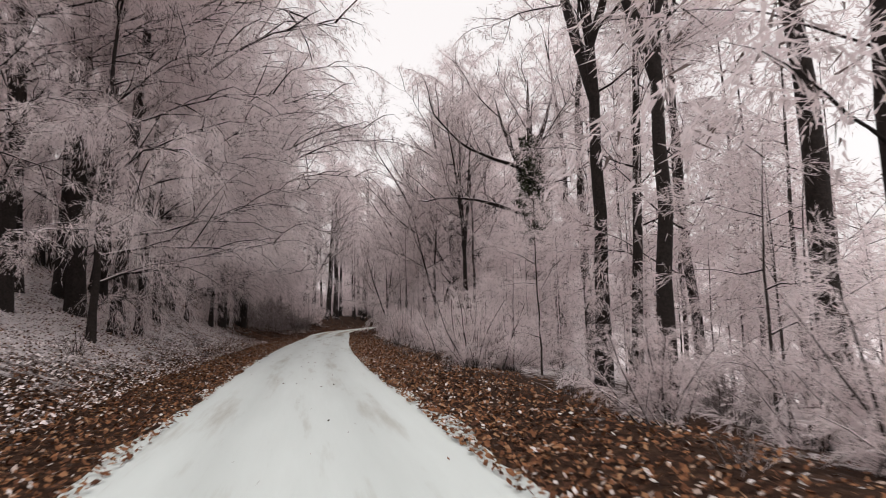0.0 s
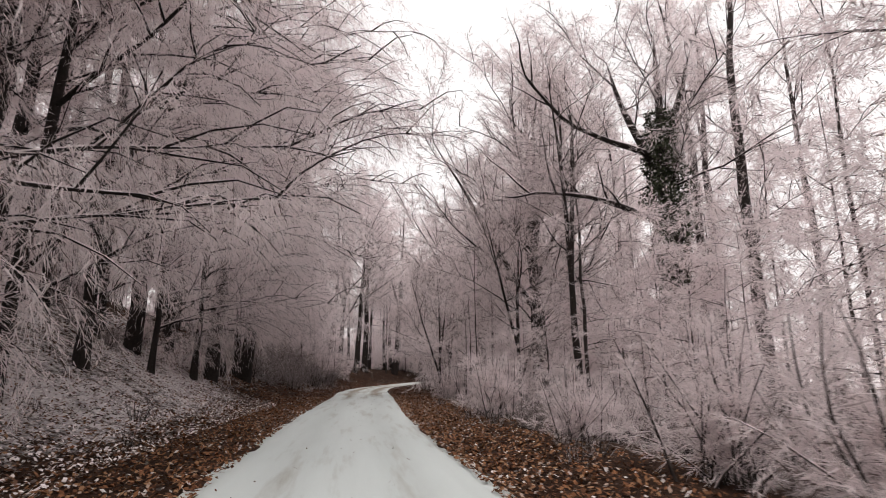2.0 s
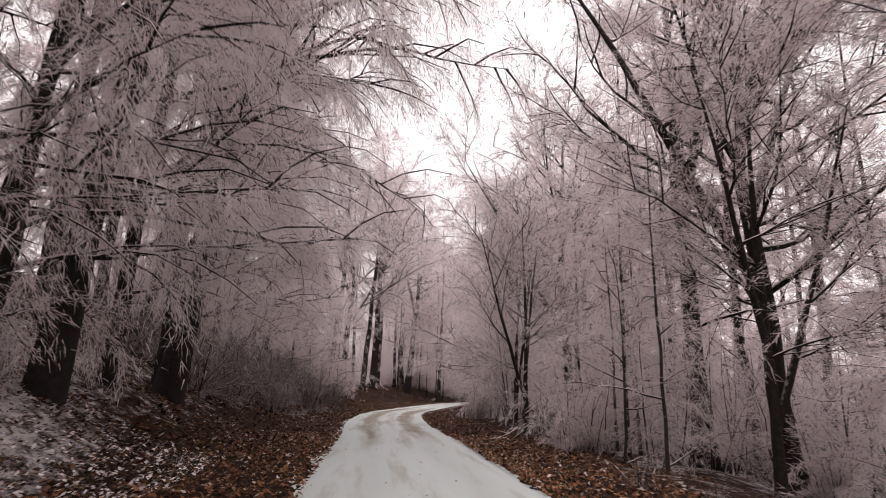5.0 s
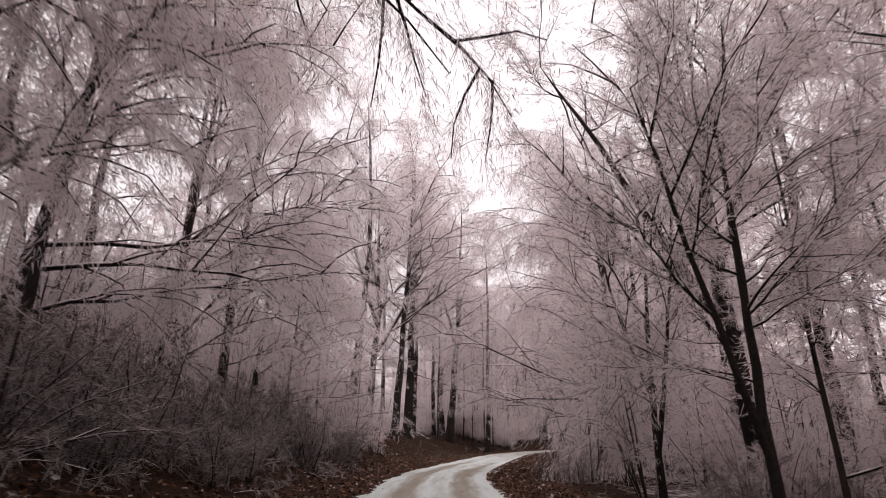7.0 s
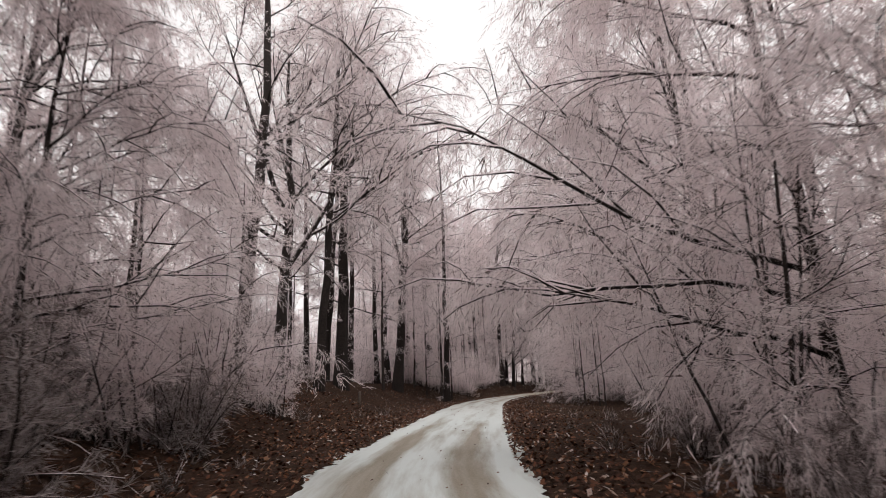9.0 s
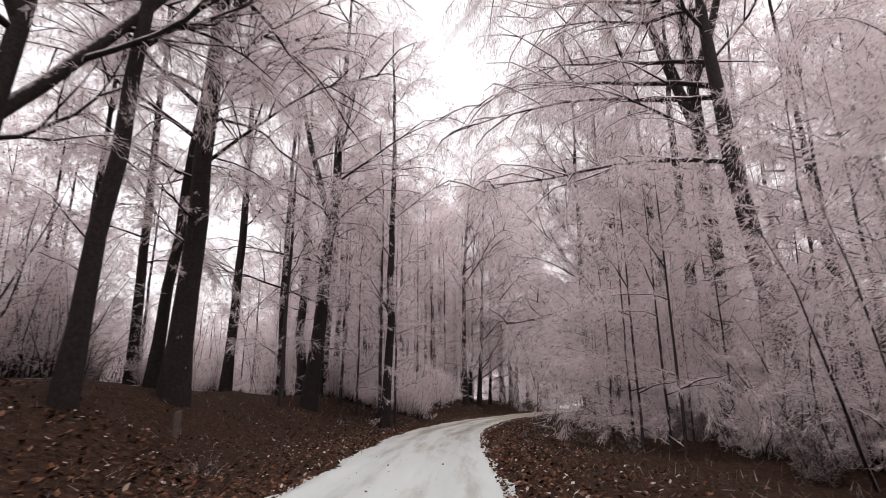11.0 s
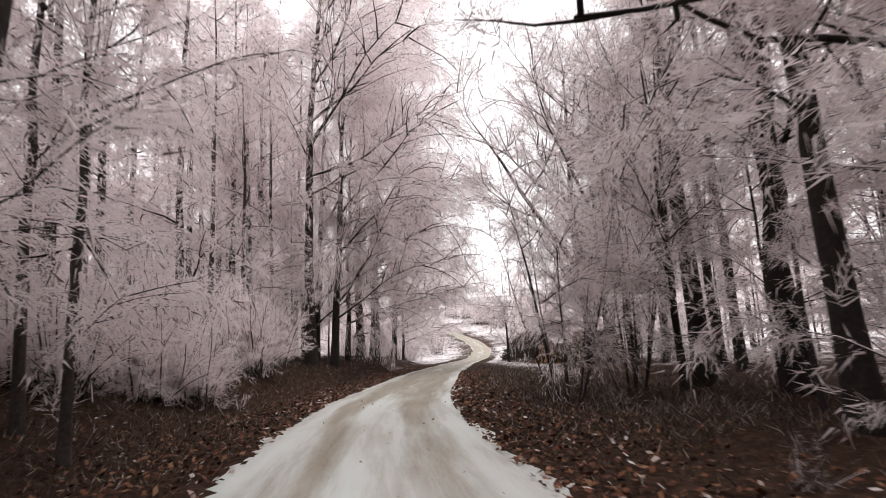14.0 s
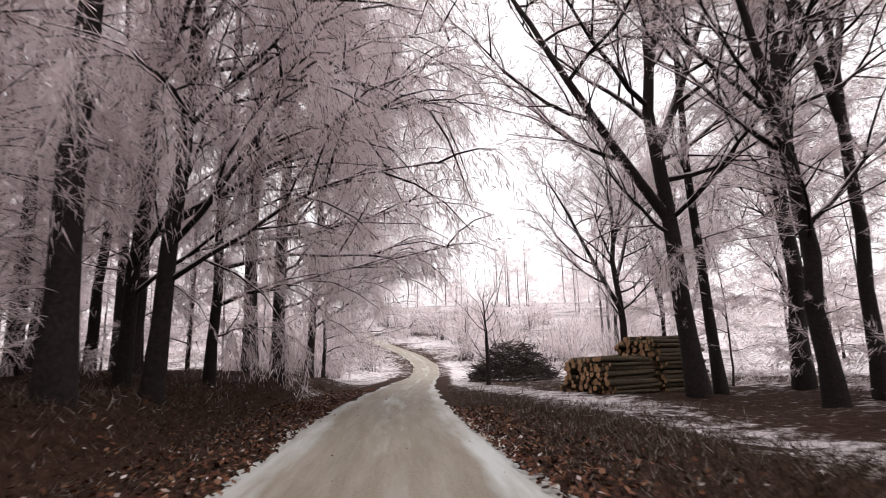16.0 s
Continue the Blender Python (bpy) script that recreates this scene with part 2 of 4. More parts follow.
def lie(x, y):
    """The height of the ground."""
    x, y = np.asarray(x, float), np.asarray(y, float)
    s, d = off_road(x, y)
    rise_l = np.interp(s, [-30, 10, 40, 60, 80, 98, 110, 150], [0.56, 0.56, 0.55, 0.5, 0.46, 0.36, 0.12, 0.1])
    fall_r = np.interp(s, [-30, 0, 30, 55, 75, 100], [-0.3, -0.28, -0.2, -0.14, -0.03, 0.0])
    bank = np.maximum(-d - 3.4, 0)
    brow = np.interp(s, [50, 66], [11.0, 4.6])
    flat = np.interp(s, [50, 66], [0.2, 0.04])
    level = np.where(bank > brow, brow + flat * (bank - brow), bank)
    left = rise_l * level * bank / (bank + 1.2)
    dip = np.maximum(d - 3.2, 0)
    right = fall_r * dip * dip / (dip + 1.5)
    right = np.maximum(right, -7 - 0.01 * dip)
    q = (x - 45) * 0.69 + (y - 124) * 0.72
    hill = 16 * ease((q - 4) / 120.0) + 18 * ease((q - 120) / 300.0)
    bumps = 0.10 * np.sin(x * 0.9 + 1.3 * np.sin(y * 0.53)) * np.sin(y * 0.8 + x * 0.31) + 0.05 * np.sin(2.1 * x + 0.7) * np.sin(1.9 * y)
    left = left + 0.75 * ease((-d - 3.4) / 1.4) * ease((s - 99) / 6) * (1 - ease((s - 125) / 15))
    return left + right + hill + bumps * ease((np.abs(d) - 2.4) / 3)


# ---- meshes ----
def link_mesh(name, verts, faces, mat, parent=None, label="", smooth=True):
    me = bpy.data.meshes.new(name)
    me.from_pydata(np.asarray(verts).tolist(), [], faces if isinstance(faces, list) else faces.tolist())
    me.materials.append(mat)
    if smooth:
        me.polygons.foreach_set("use_smooth", np.ones(len(me.polygons), bool))
    ob = new(name, me)
    ob.parent = parent
    if label:
        tagged(ob, label)
    return ob


def empty(name, label, category, group=""):
    ob = new(name)
    ob.empty_display_size = 0.3
    return tagged(ob, label, category, group)


class Tubes:
    """Gathers tapered tubes into one mesh."""

    def __init__(self):
        self.v, self.f = [], []

    def add(self, pts, rad, sides, cap=False):
        pts = np.asarray(pts, float)
        way = np.gradient(pts, axis=0)
        way /= np.linalg.norm(way, axis=1)[:, None] + 1e-9
        ref = np.where(np.abs(way[:, 2:3]) > 0.9, [[1.0, 0, 0]], [[0, 0, 1.0]])
        a = np.cross(way, ref)
        a /= np.linalg.norm(a, axis=1)[:, None] + 1e-9
        b = np.cross(way, a)
        ang = np.arange(sides) * 2 * np.pi / sides
        ring = pts[:, None] + np.asarray(rad)[:, None, None] * (np.cos(ang)[None, :, None] * a[:, None] + np.sin(ang)[None, :, None] * b[:, None])
        k = len(self.v)
        self.v.extend(ring.reshape(-1, 3).tolist())
        for i in range(len(pts) - 1):
            for j in range(sides):
                j2 = (j + 1) % sides
                self.f.append((k + i * sides + j, k + i * sides + j2, k + (i + 1) * sides + j2, k + (i + 1) * sides + j))
        if cap:
            self.f.append(tuple(k + (len(pts) - 1) * sides + j for j in range(sides)))


def unit(v):
    return v / (np.linalg.norm(v, axis=-1, keepdims=True) + 1e-9)


def blades(rng, o, d, length, wide):
    """Slim triangles from o along d; returns their corners."""
    side = unit(np.cross(d, rng.normal(size=d.shape))) * wide[:, None] * 0.5
    tip = o + d * length[:, None]
    return np.stack([o - side, o + side + d * length[:, None] * 0.12, tip], 1).reshape(-1, 3)


def frosted(rng, o, d, length, count, wide, droop):
    """A twig from each o along d, bent down by droop, and count short tufts of rime along each."""
    d = unit(d)
    soup = [blades(rng, o, d, length, np.full(len(o), wide * 0.22))]
    t = (np.arange(count)[None] + rng.uniform(0, 1, (len(o), count))) / count
    at = o[:, None] + d[:, None] * (length[:, None] * t)[..., None]
    at[..., 2] -= droop * 0.25 * (length[:, None] * t) ** 2
    at += rng.normal(size=at.shape) * 0.05 * length[:, None, None]
    e = unit(d[:, None] + rng.normal(size=(len(o), count, 3)) * 0.46 + np.array([0, 0, -droop * 0.55]))
    ll = (0.08 + 0.14 * length[:, None]) * rng.uniform(0.6, 1.6, (len(o), count)) * (1.25 - 0.5 * t)
    soup.append(blades(rng, at.reshape(-1, 3), e.reshape(-1, 3), ll.ravel(), wide * 0.7 * rng.uniform(0.6, 1.5, ll.size)))
    return np.vstack(soup)


def soup_mesh(name, soup, mat, parent, label=""):
    return link_mesh(name, soup, np.arange(len(soup)).reshape(-1, 3), mat, parent, label, smooth=False)


def bough(rng, start, way, length, rise, droop, n, wobble=0.13):
    """A branch that leaves along way and bends up by rise or down by droop."""
    pts = [np.asarray(start, float)]
    w = unit(np.asarray(way, float))
    for i in range(n):
        w = unit(w + np.array([0, 0, (rise * (1 - i / n) - droop * (i / n))]) / n * 2 + rng.normal(size=3) * wobble)
        pts.append(pts[-1] + w * length / n)
    return np.array(pts)


def walk_along(pts, t):
    """Places and directions at the shares t of a polyline."""
    k = np.clip(t * (len(pts) - 1), 0, len(pts) - 1.001)
    i = k.astype(int)
    return pts[i] + (pts[i + 1] - pts[i]) * (k - i)[:, None], unit(pts[i + 1] - pts[i])


def tree(name, label, seed, height, radius, limbs=14, low=0.3, reach=4.0, steep=0.8, rise=0.25, droop=0.5, bias=0.0, subs=7, twigs=8,
         side=7, wide=0.045, twig_len=0.9, lean=(0.0, 0.0), forks=(), stems=1, twig_mat=None, wood_mat=None, sides=9, split=False, headroom=0.0,
         stout=0.011, weep=None, crooked=0.0018, plain=False, whisk=0, group="trees along the road"):
    """A tree at the origin: trunk (with forks), limbs, thinner branching and frosted twigs. bias turns the limbs towards +x."""
    rng = np.random.default_rng(seed)
    root = empty(name, label, "tree", group)
    trunk, arms, fine, soup = Tubes(), [], Tubes(), []
    lines, prongs = [], []
    for k in range(stems):
        n = 12
        h = height * (1 if k == 0 else rng.uniform(0.65, 0.95))
        t = np.linspace(0, 1, n + 1)
        az = rng.uniform(0, 6.283)
        spread = 0.0 if stems == 1 else rng.uniform(0.12, 0.34)
        bend = rng.normal(size=2) * 0.014 * h
        x = lean[0] * h * t + bend[0] * np.sin(t * 3.1) + spread * np.cos(az) * h * t**0.8 + (0.25 * np.cos(az) if stems > 1 else 0)
        y = lean[1] * h * t + bend[1] * np.sin(t * 2.3 + 1) - bend[1] * math.sin(1) + spread * np.sin(az) * h * t**0.8 + (0.25 * np.sin(az) if stems > 1 else 0)
        x[2:-1] += rng.normal(size=n - 2) * crooked * h
        y[2:-1] += rng.normal(size=n - 2) * crooked * h
        p = np.stack([x, y, t * h - 0.25], 1)
        r = radius * (1 if k == 0 else rng.uniform(0.6, 0.9)) * ((1 - t) ** 0.75 * 0.95 + 0.05)
        r[0] *= 1.4
        r[1] *= 1.05
        trunk.add(p, r, sides if stems == 1 else 6)
        lines.append((p, r))
    for at, az, angle, share in forks:
        p, r = lines[0]
        s, _ = walk_along(p, np.array([at]))
        w = np.array([math.cos(radians(az)) * math.sin(radians(angle)), math.sin(radians(az)) * math.sin(radians(angle)), math.cos(radians(angle))])
        q = bough(rng, s[0], w, height * (1 - at) * 0.9, 0.25, 0.0, 9, 0.035)
        rr = radius * share * (1 - np.linspace(0, 1, 10)) ** 0.7 + 0.012
        prongs.append((q, rr))
        lines.append((q, rr))
    for li, (p, r) in enumerate(lines):
        m = limbs if li == 0 else max(3, int(limbs * (0.5 if stems == 1 else 0.8)))
        hs = np.sort(low + (1 - low) * (np.arange(m) + rng.uniform(0, 1, m)) / m) if li == 0 or stems > 1 else np.linspace(0.2, 1, m)
        o, _ = walk_along(p, np.minimum(hs, 0.995))
        for j in range(m):
            az = rng.uniform(-np.pi, np.pi) * (1 - bias)
            f = (hs[j] - low) / (1 - low + 1e-6)
            L = reach * (1.0 - 0.6 * abs(f - 0.2)) * rng.uniform(0.7, 1.25)
            if bias and abs(az) > 1.2:
                L *= 0.7
            el = steep * (0.5 + 0.7 * f) + rng.normal() * 0.15
            w = np.array([math.cos(az) * math.cos(el), math.sin(az) * math.cos(el), math.sin(el)])
            q = bough(rng, o[j], w, L, rise, droop, 7)
            q[:, 2] = np.maximum(q[:, 2], headroom * ease((q[:, 0] - 1.6) / 3.4) + 0.05 * np.arange(8) * (headroom > 0))
            r0 = min(max(0.014, stout * L), 0.5 * np.interp(hs[j], np.linspace(0, 1, len(r)), r) + 0.012)
            arms.append((q, r0 * (1 - np.linspace(0, 0.88, 8))))
            ts = np.linspace(0.12, 1.0, subs) + rng.normal(size=subs) * 0.03
            so, sd = walk_along(q, np.clip(ts, 0, 0.99))
            for k in range(subs):
                dev = rng.normal(size=3)
                dev[2] *= 0.5
                w = unit(sd[k] * 0.9 + unit(dev) * 0.75)
                sq = bough(rng, so[k], w, L * rng.uniform(0.22, 0.42) * (1.1 - 0.45 * ts[k]) + 0.4, rise * 0.4, droop * 1.2, 3, 0.12)
                if not plain:
                    fine.add(sq, r0 * 0.45 * np.array([1, 0.75, 0.5, 0.25]) + 0.004, 3)
                to, td = walk_along(sq, rng.uniform(0.05, 0.99, twigs))
                tw = unit(td * 0.8 + rng.normal(size=(twigs, 3)) * 0.55 + np.array([0, 0, -0.6 * droop if weep is None else -weep]))
                soup.append(frosted(rng, to, tw, twig_len * rng.uniform(0.5, 1.2, twigs), side, wide, droop))
            to, td = walk_along(q, rng.uniform(0.15, 0.99, twigs))
            tw = unit(td * 0.6 + rng.normal(size=(twigs, 3)) * 0.7)
            soup.append(frosted(rng, to, tw, twig_len * rng.uniform(0.4, 1.0, twigs), side, wide, droop))
    for p, r in lines[:1] if whisk else ():
        to, _ = walk_along(p, rng.uniform(0.02, max(low, 0.3) + 0.1, whisk))
        az = rng.uniform(0, 6.283, whisk)
        tw = np.column_stack([np.cos(az), np.sin(az), rng.uniform(-0.25, 0.3, whisk)])
        ln = rng.uniform(0.35, 1.1, whisk)
        soup.append(frosted(rng, to, tw, ln, side, wide * 0.6, droop))
        for k in range(0, whisk, 2):
            to2 = to[k] + tw[k] * ln[k] * rng.uniform(0.3, 0.9, (5, 1))
            soup.append(frosted(rng, to2, unit(tw[k] + rng.normal(size=(5, 3)) * 0.5), ln[k] * rng.uniform(0.3, 0.6, 5), side, wide * 0.6, droop))
    soup = np.vstack(soup).reshape(-1, 3, 3)
    if headroom:
        mid = soup.mean(1)
        soup = soup[(mid[:, 0] < 3.0) | (mid[:, 2] > headroom * 0.8)]
    soup = soup.reshape(-1, 3)
    if stems > 1:
        for p, r in lines:
            tb = Tubes()
            tb.add(p, r, 6)
            link_mesh("stem", tb.v, tb.f, wood_mat or BARK, root)
    else:
        link_mesh("trunk", trunk.v, trunk.f, wood_mat or BARK, root)
    for q, rr in prongs:
        tb = Tubes()
        tb.add(q, rr, 8)
        link_mesh("forked_stem", tb.v, tb.f, wood_mat or BARK, root)
    if split:
        for q, rr in arms:
            tb = Tubes()
            tb.add(q, rr, 5)
            link_mesh("limb", tb.v, tb.f, LIMB, root)
    else:
        for q, rr in arms:
            fine.add(q, rr, 4)
    tagged(link_mesh("branching", fine.v, fine.f, LIMB, root, "thin dark branches rimed on top"), kind="stuff")
    tagged(soup_mesh("crown", soup, twig_mat or TWIG, root, "fine twigs white with hoarfrost"), kind="stuff")
    return root


def shrub(name, label, seed, height, spread, stems, twigs, side, wide, mat, twig_len=0.4, category="shrub", group="undergrowth", stem_r=0.012):
    rng = np.random.default_rng(seed)
    root = empty(name, label, category, group)
    arms, soup = Tubes(), []
    for k in range(stems):
        az, tilt = rng.uniform(0, 6.283), abs(rng.normal()) * spread
        w = np.array([math.cos(az) * math.sin(tilt), math.sin(az) * math.sin(tilt), math.cos(tilt)])
        o = np.array([rng.normal() * 0.12 * height, rng.normal() * 0.12 * height, -0.12])
        L = height * rng.uniform(0.55, 1.15)
        q = bough(rng, o, w, L, 0.0, 0.35, 5, 0.09)
        arms.add(q, stem_r * L * (1 - np.linspace(0, 0.85, 6)) + 0.002, 3)
        to, td = walk_along(q, rng.uniform(0.2, 0.99, twigs))
        tw = unit(td * 0.7 + rng.normal(size=(twigs, 3)) * 0.65)
        soup.append(frosted(rng, to, tw, twig_len * height * 0.5 * rng.uniform(0.4, 1.2, twigs), side, wide, 0.3))
    tagged(link_mesh("stalk", arms.v, arms.f, POLE, root, "thin dark stems"), kind="stuff")
    tagged(soup_mesh("foliage", np.vstack(soup), mat, root, "fine twigs white with hoarfrost"), kind="stuff")
    return root


PLANTED = []
USED = set()


def plant(proto, x, y, turn=None, size=1.0, sink=0.05, tip=0.0):
    """Sets a plant on the ground; the first call moves the one that was built, the rest are copies."""
    z = float(lie(x, y)) - sink
    a = random.uniform(0, 360) if turn is None else turn
    m = pose(x, y, z, 0, tip, a)
    if proto.name not in USED:
        USED.add(proto.name)
        ob = proto
        ob.matrix_basis = m
    else:
        ob = copy_thing(proto, m)
    ob.scale = (size, size, size)
    PLANTED.append((x, y))
    return ob


# ---- ground and road ----
def axis(fine0, fine1, step, far0, far1):
    mid = list(np.arange(fine0, fine1 + 0.01, step))
    lo, hi, g = [], [], step
    p = fine0
    while p > far0:
        g *= 1.22
        p -= g
        lo.append(p)
    p, g = fine1, step
    while p < far1:
        g *= 1.22
        p += g
        hi.append(p)
    return np.array(lo[::-1] + mid + hi)


gx, gy = axis(-16, 62, 0.7, -1500, 1800), axis(-6, 140, 0.7, -900, 2200)
X, Y = np.meshgrid(gx, gy)
Z = lie(X, Y)
S, D = off_road(X, Y)
Z = Z - 0.03
nx = len(gx)
idx = np.arange(len(gx) * len(gy)).reshape(len(gy), nx)
quads = np.stack([idx[:-1, :-1], idx[:-1, 1:], idx[1:, 1:], idx[1:, :-1]], -1).reshape(-1, 4)
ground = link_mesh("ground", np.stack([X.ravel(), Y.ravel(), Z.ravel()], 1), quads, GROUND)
tagged(ground, "forest floor of brown beech leaves with patches of frost, whitened into far haze", "ground", kind="structure")
# frost by distance from the lane; the far white also paints in haze
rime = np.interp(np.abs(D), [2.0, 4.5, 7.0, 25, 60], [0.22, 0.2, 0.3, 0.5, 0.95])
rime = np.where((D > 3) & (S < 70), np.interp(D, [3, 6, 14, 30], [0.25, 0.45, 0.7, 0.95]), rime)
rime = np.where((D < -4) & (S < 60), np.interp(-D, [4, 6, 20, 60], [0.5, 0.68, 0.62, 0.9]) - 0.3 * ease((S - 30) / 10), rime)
# bank darker over its first metres, a little paler after that
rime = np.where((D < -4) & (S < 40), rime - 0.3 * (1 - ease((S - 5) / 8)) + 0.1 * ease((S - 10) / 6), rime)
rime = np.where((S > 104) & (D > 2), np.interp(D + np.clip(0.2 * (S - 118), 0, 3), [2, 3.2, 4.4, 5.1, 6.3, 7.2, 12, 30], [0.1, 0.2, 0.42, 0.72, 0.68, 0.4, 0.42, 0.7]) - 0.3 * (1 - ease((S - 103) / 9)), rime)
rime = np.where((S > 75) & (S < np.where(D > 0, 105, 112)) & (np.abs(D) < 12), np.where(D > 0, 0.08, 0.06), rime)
# wood floor on the left kept dark, painting the shade under dense crowns
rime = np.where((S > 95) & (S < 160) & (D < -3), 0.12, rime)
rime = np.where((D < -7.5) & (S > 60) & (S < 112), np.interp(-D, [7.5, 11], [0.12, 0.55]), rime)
# clearing and hill: frosted grass, whitened further to paint in the mist
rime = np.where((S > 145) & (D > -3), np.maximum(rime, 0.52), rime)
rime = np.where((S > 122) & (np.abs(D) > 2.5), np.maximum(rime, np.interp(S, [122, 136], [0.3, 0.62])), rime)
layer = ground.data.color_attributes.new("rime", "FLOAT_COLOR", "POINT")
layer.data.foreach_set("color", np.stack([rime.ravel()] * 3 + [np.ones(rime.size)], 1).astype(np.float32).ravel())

fine_line = spline(ROAD, 40)
fw = np.gradient(fine_line, axis=0)
fw /= np.linalg.norm(fw, axis=1)[:, None]
fs = np.concatenate([[0], np.cumsum(np.linalg.norm(np.diff(fine_line, axis=0), axis=1))]) - 60
cols = np.array([-1.0, -0.97, -0.8, -0.6, -0.4, -0.2, 0, 0.2, 0.4, 0.6, 0.8, 0.97, 1.0])
rng = np.random.default_rng(3)
ragged = HALF + 0.13 * np.sin(fs * 1.7) * np.sin(fs * 0.63 + 1) + rng.normal(size=len(fs)) * 0.05
ragged2 = HALF + 0.13 * np.sin(fs * 1.3 + 2) * np.sin(fs * 0.71) + rng.normal(size=len(fs)) * 0.035
wide_by = np.interp(fs, [-60, 5, 14, 100, 112, 126, 145], [1.12, 1.08, 1.0, 1.0, 1.05, 0.85, 0.7])
dd = np.where(cols[None] < 0, cols[None] * ragged[:, None], cols[None] * ragged2[:, None]) * wide_by[:, None]
right = np.stack([fw[:, 1], -fw[:, 0]], 1)
rx = fine_line[:, None] + right[:, None] * dd[..., None]
base_z = lie(fine_line[:, 0], fine_line[:, 1])[:, None]
rz = base_z + 0.035 - 0.05 * np.abs(cols[None]) ** 6 - 0.018 * np.exp(-((np.abs(dd) - 0.72) / 0.22) ** 2)
rv = np.concatenate([rx, rz[..., None]], -1)
nc = len(cols)
idx = np.arange(len(fs) * nc).reshape(-1, nc)
rq = np.stack([idx[:-1, :-1], idx[:-1, 1:], idx[1:, 1:], idx[1:, :-1]], -1).reshape(-1, 4)
road = link_mesh("road", rv.reshape(-1, 3), rq, SNOW)
tagged(road, "narrow forest lane under packed snow with wheel tracks", "road", kind="structure")
uvs = np.stack([dd.ravel(), np.repeat(fs, nc)], 1)
lay = road.data.uv_layers.new(name="UVMap")
lay.data.foreach_set("uv", uvs[rq.ravel()].astype(np.float32).ravel())


# ---- trees ----
BEECH = "tall beech with a dark bare trunk and a frosted crown"
BIG = "old beech with a thick dark trunk and long frosted limbs"
HANG = "leaning beech whose drooping frosted boughs hang over the lane"
YOUNG = "slender young beech pole with frosted twigs"
HAZEL = "many-stemmed hazel with thin dark stems and frosted twigs"

tall = [tree("beech", BEECH, 11 + k, 20 + k, 0.19 + 0.03 * k, limbs=15, low=0.2, reach=4.2, droop=0.6, subs=7, twigs=9, side=17, wide=0.034, split=True, whisk=16) for k in range(4)]
bare = tree("beech", "tall beech with a straight dark trunk bare to the crown", 19, 23, 0.27, limbs=12, low=0.55, reach=4.4, droop=0.6, subs=7, twigs=8, side=16, wide=0.032, split=True, sides=12, whisk=8)
big = [tree("old_beech", BIG, 31 + k, 22, 0.29 + 0.03 * k, limbs=21, low=0.2, reach=6.0, steep=0.6, droop=0.7, subs=9, twigs=10, side=16, wide=0.034, sides=12, split=True, whisk=14,
            forks=((0.3 + 0.08 * k, 40 + 120 * k, 20, 0.5),)) for k in range(3)]
hang = [tree("hanging_beech", HANG, 51 + k, 14 + 2 * k, 0.12 + 0.03 * k, limbs=19, low=0.09, reach=6.0, steep=0.62, rise=0.2, droop=0.8, bias=0.55, subs=10, twigs=10,
             side=20, wide=0.027, twig_len=1.15, lean=(0.05, 0.0), split=True, headroom=3.0, weep=0.85) for k in range(3)]
arch = [tree("arching_beech", "tall beech whose frosted crown arches over the lane", 61 + k, 20 + k, 0.2 + 0.03 * k, limbs=17, low=0.34, reach=6.8, steep=0.62, rise=0.25, droop=0.6,
             bias=0.5, subs=9, twigs=10, side=18, wide=0.029, twig_len=1.1, whisk=12, lean=(0.05, 0.0), split=True, headroom=6.0, weep=0.7) for k in range(2)]
young = [tree("young_beech", YOUNG, 71 + k, 10 + 1.5 * k, 0.06 + 0.012 * k, limbs=14, low=0.1, reach=2.5, steep=0.45, droop=0.5, subs=4, twigs=9, side=16, wide=0.03,
              twig_len=0.85, wood_mat=POLE, sides=7) for k in range(4)]
scrub = [tree("beech_sapling", "beech sapling thick with hoarfrost down to the ground", 21 + k, 4.6 + k, 0.035, limbs=11, low=0.06, reach=1.7, steep=0.35, droop=0.4, subs=3, twigs=6, side=19,
              wide=0.023, twig_len=0.65, wood_mat=POLE, sides=5, plain=True, group="undergrowth") for k in range(3)]
deep = [tree("beech", BEECH, 41 + k, 19 + k, 0.17 + 0.02 * k, limbs=13, low=0.16, reach=4.2, droop=0.6, subs=6, twigs=7, side=14, wide=0.062, twig_len=1.3, sides=7, plain=True) for k in range(4)]
thin = [tree("young_beech", YOUNG, 81 + k, 11 + 1.5 * k, 0.07 + 0.015 * k, limbs=11, low=0.12, reach=2.6, steep=0.45, droop=0.5, subs=4, twigs=7, side=13, wide=0.044,
             twig_len=1.1, wood_mat=POLE, sides=6, plain=True) for k in range(3)]
hazel = [tree("hazel", HAZEL, 91 + k, 6.5 + k, 0.05, limbs=8, low=0.25, reach=1.9, steep=0.7, droop=0.5, subs=4, twigs=7, side=15, wide=0.022, twig_len=0.75,
              stems=7, wood_mat=POLE) for k in range(2)]
bushes = [shrub("frosted_bush", "low bush thick with white hoarfrost", 111 + k, 1.7, 0.55, 32, 16, 20, 0.0155, TWIG) for k in range(3)]
brambles = [shrub("bramble", "tangle of frosted stems and brambles", 121 + k, 1.15, 0.75, 24, 13, 13, 0.0145, UNDER) for k in range(3)]
thickets = [shrub("frosted_thicket", "thicket of young beech stems white with hoarfrost", 125 + k, 4.2, 0.42, 34, 20, 14, 0.022, TWIG, stem_r=0.008) for k in range(3)]
weeds = [shrub("grass_tussock", "tussock of frosted dry grass and weeds", 131 + k, 0.55, 0.5, 26, 2, 2, 0.014, UNDER, category="grass") for k in range(2)]
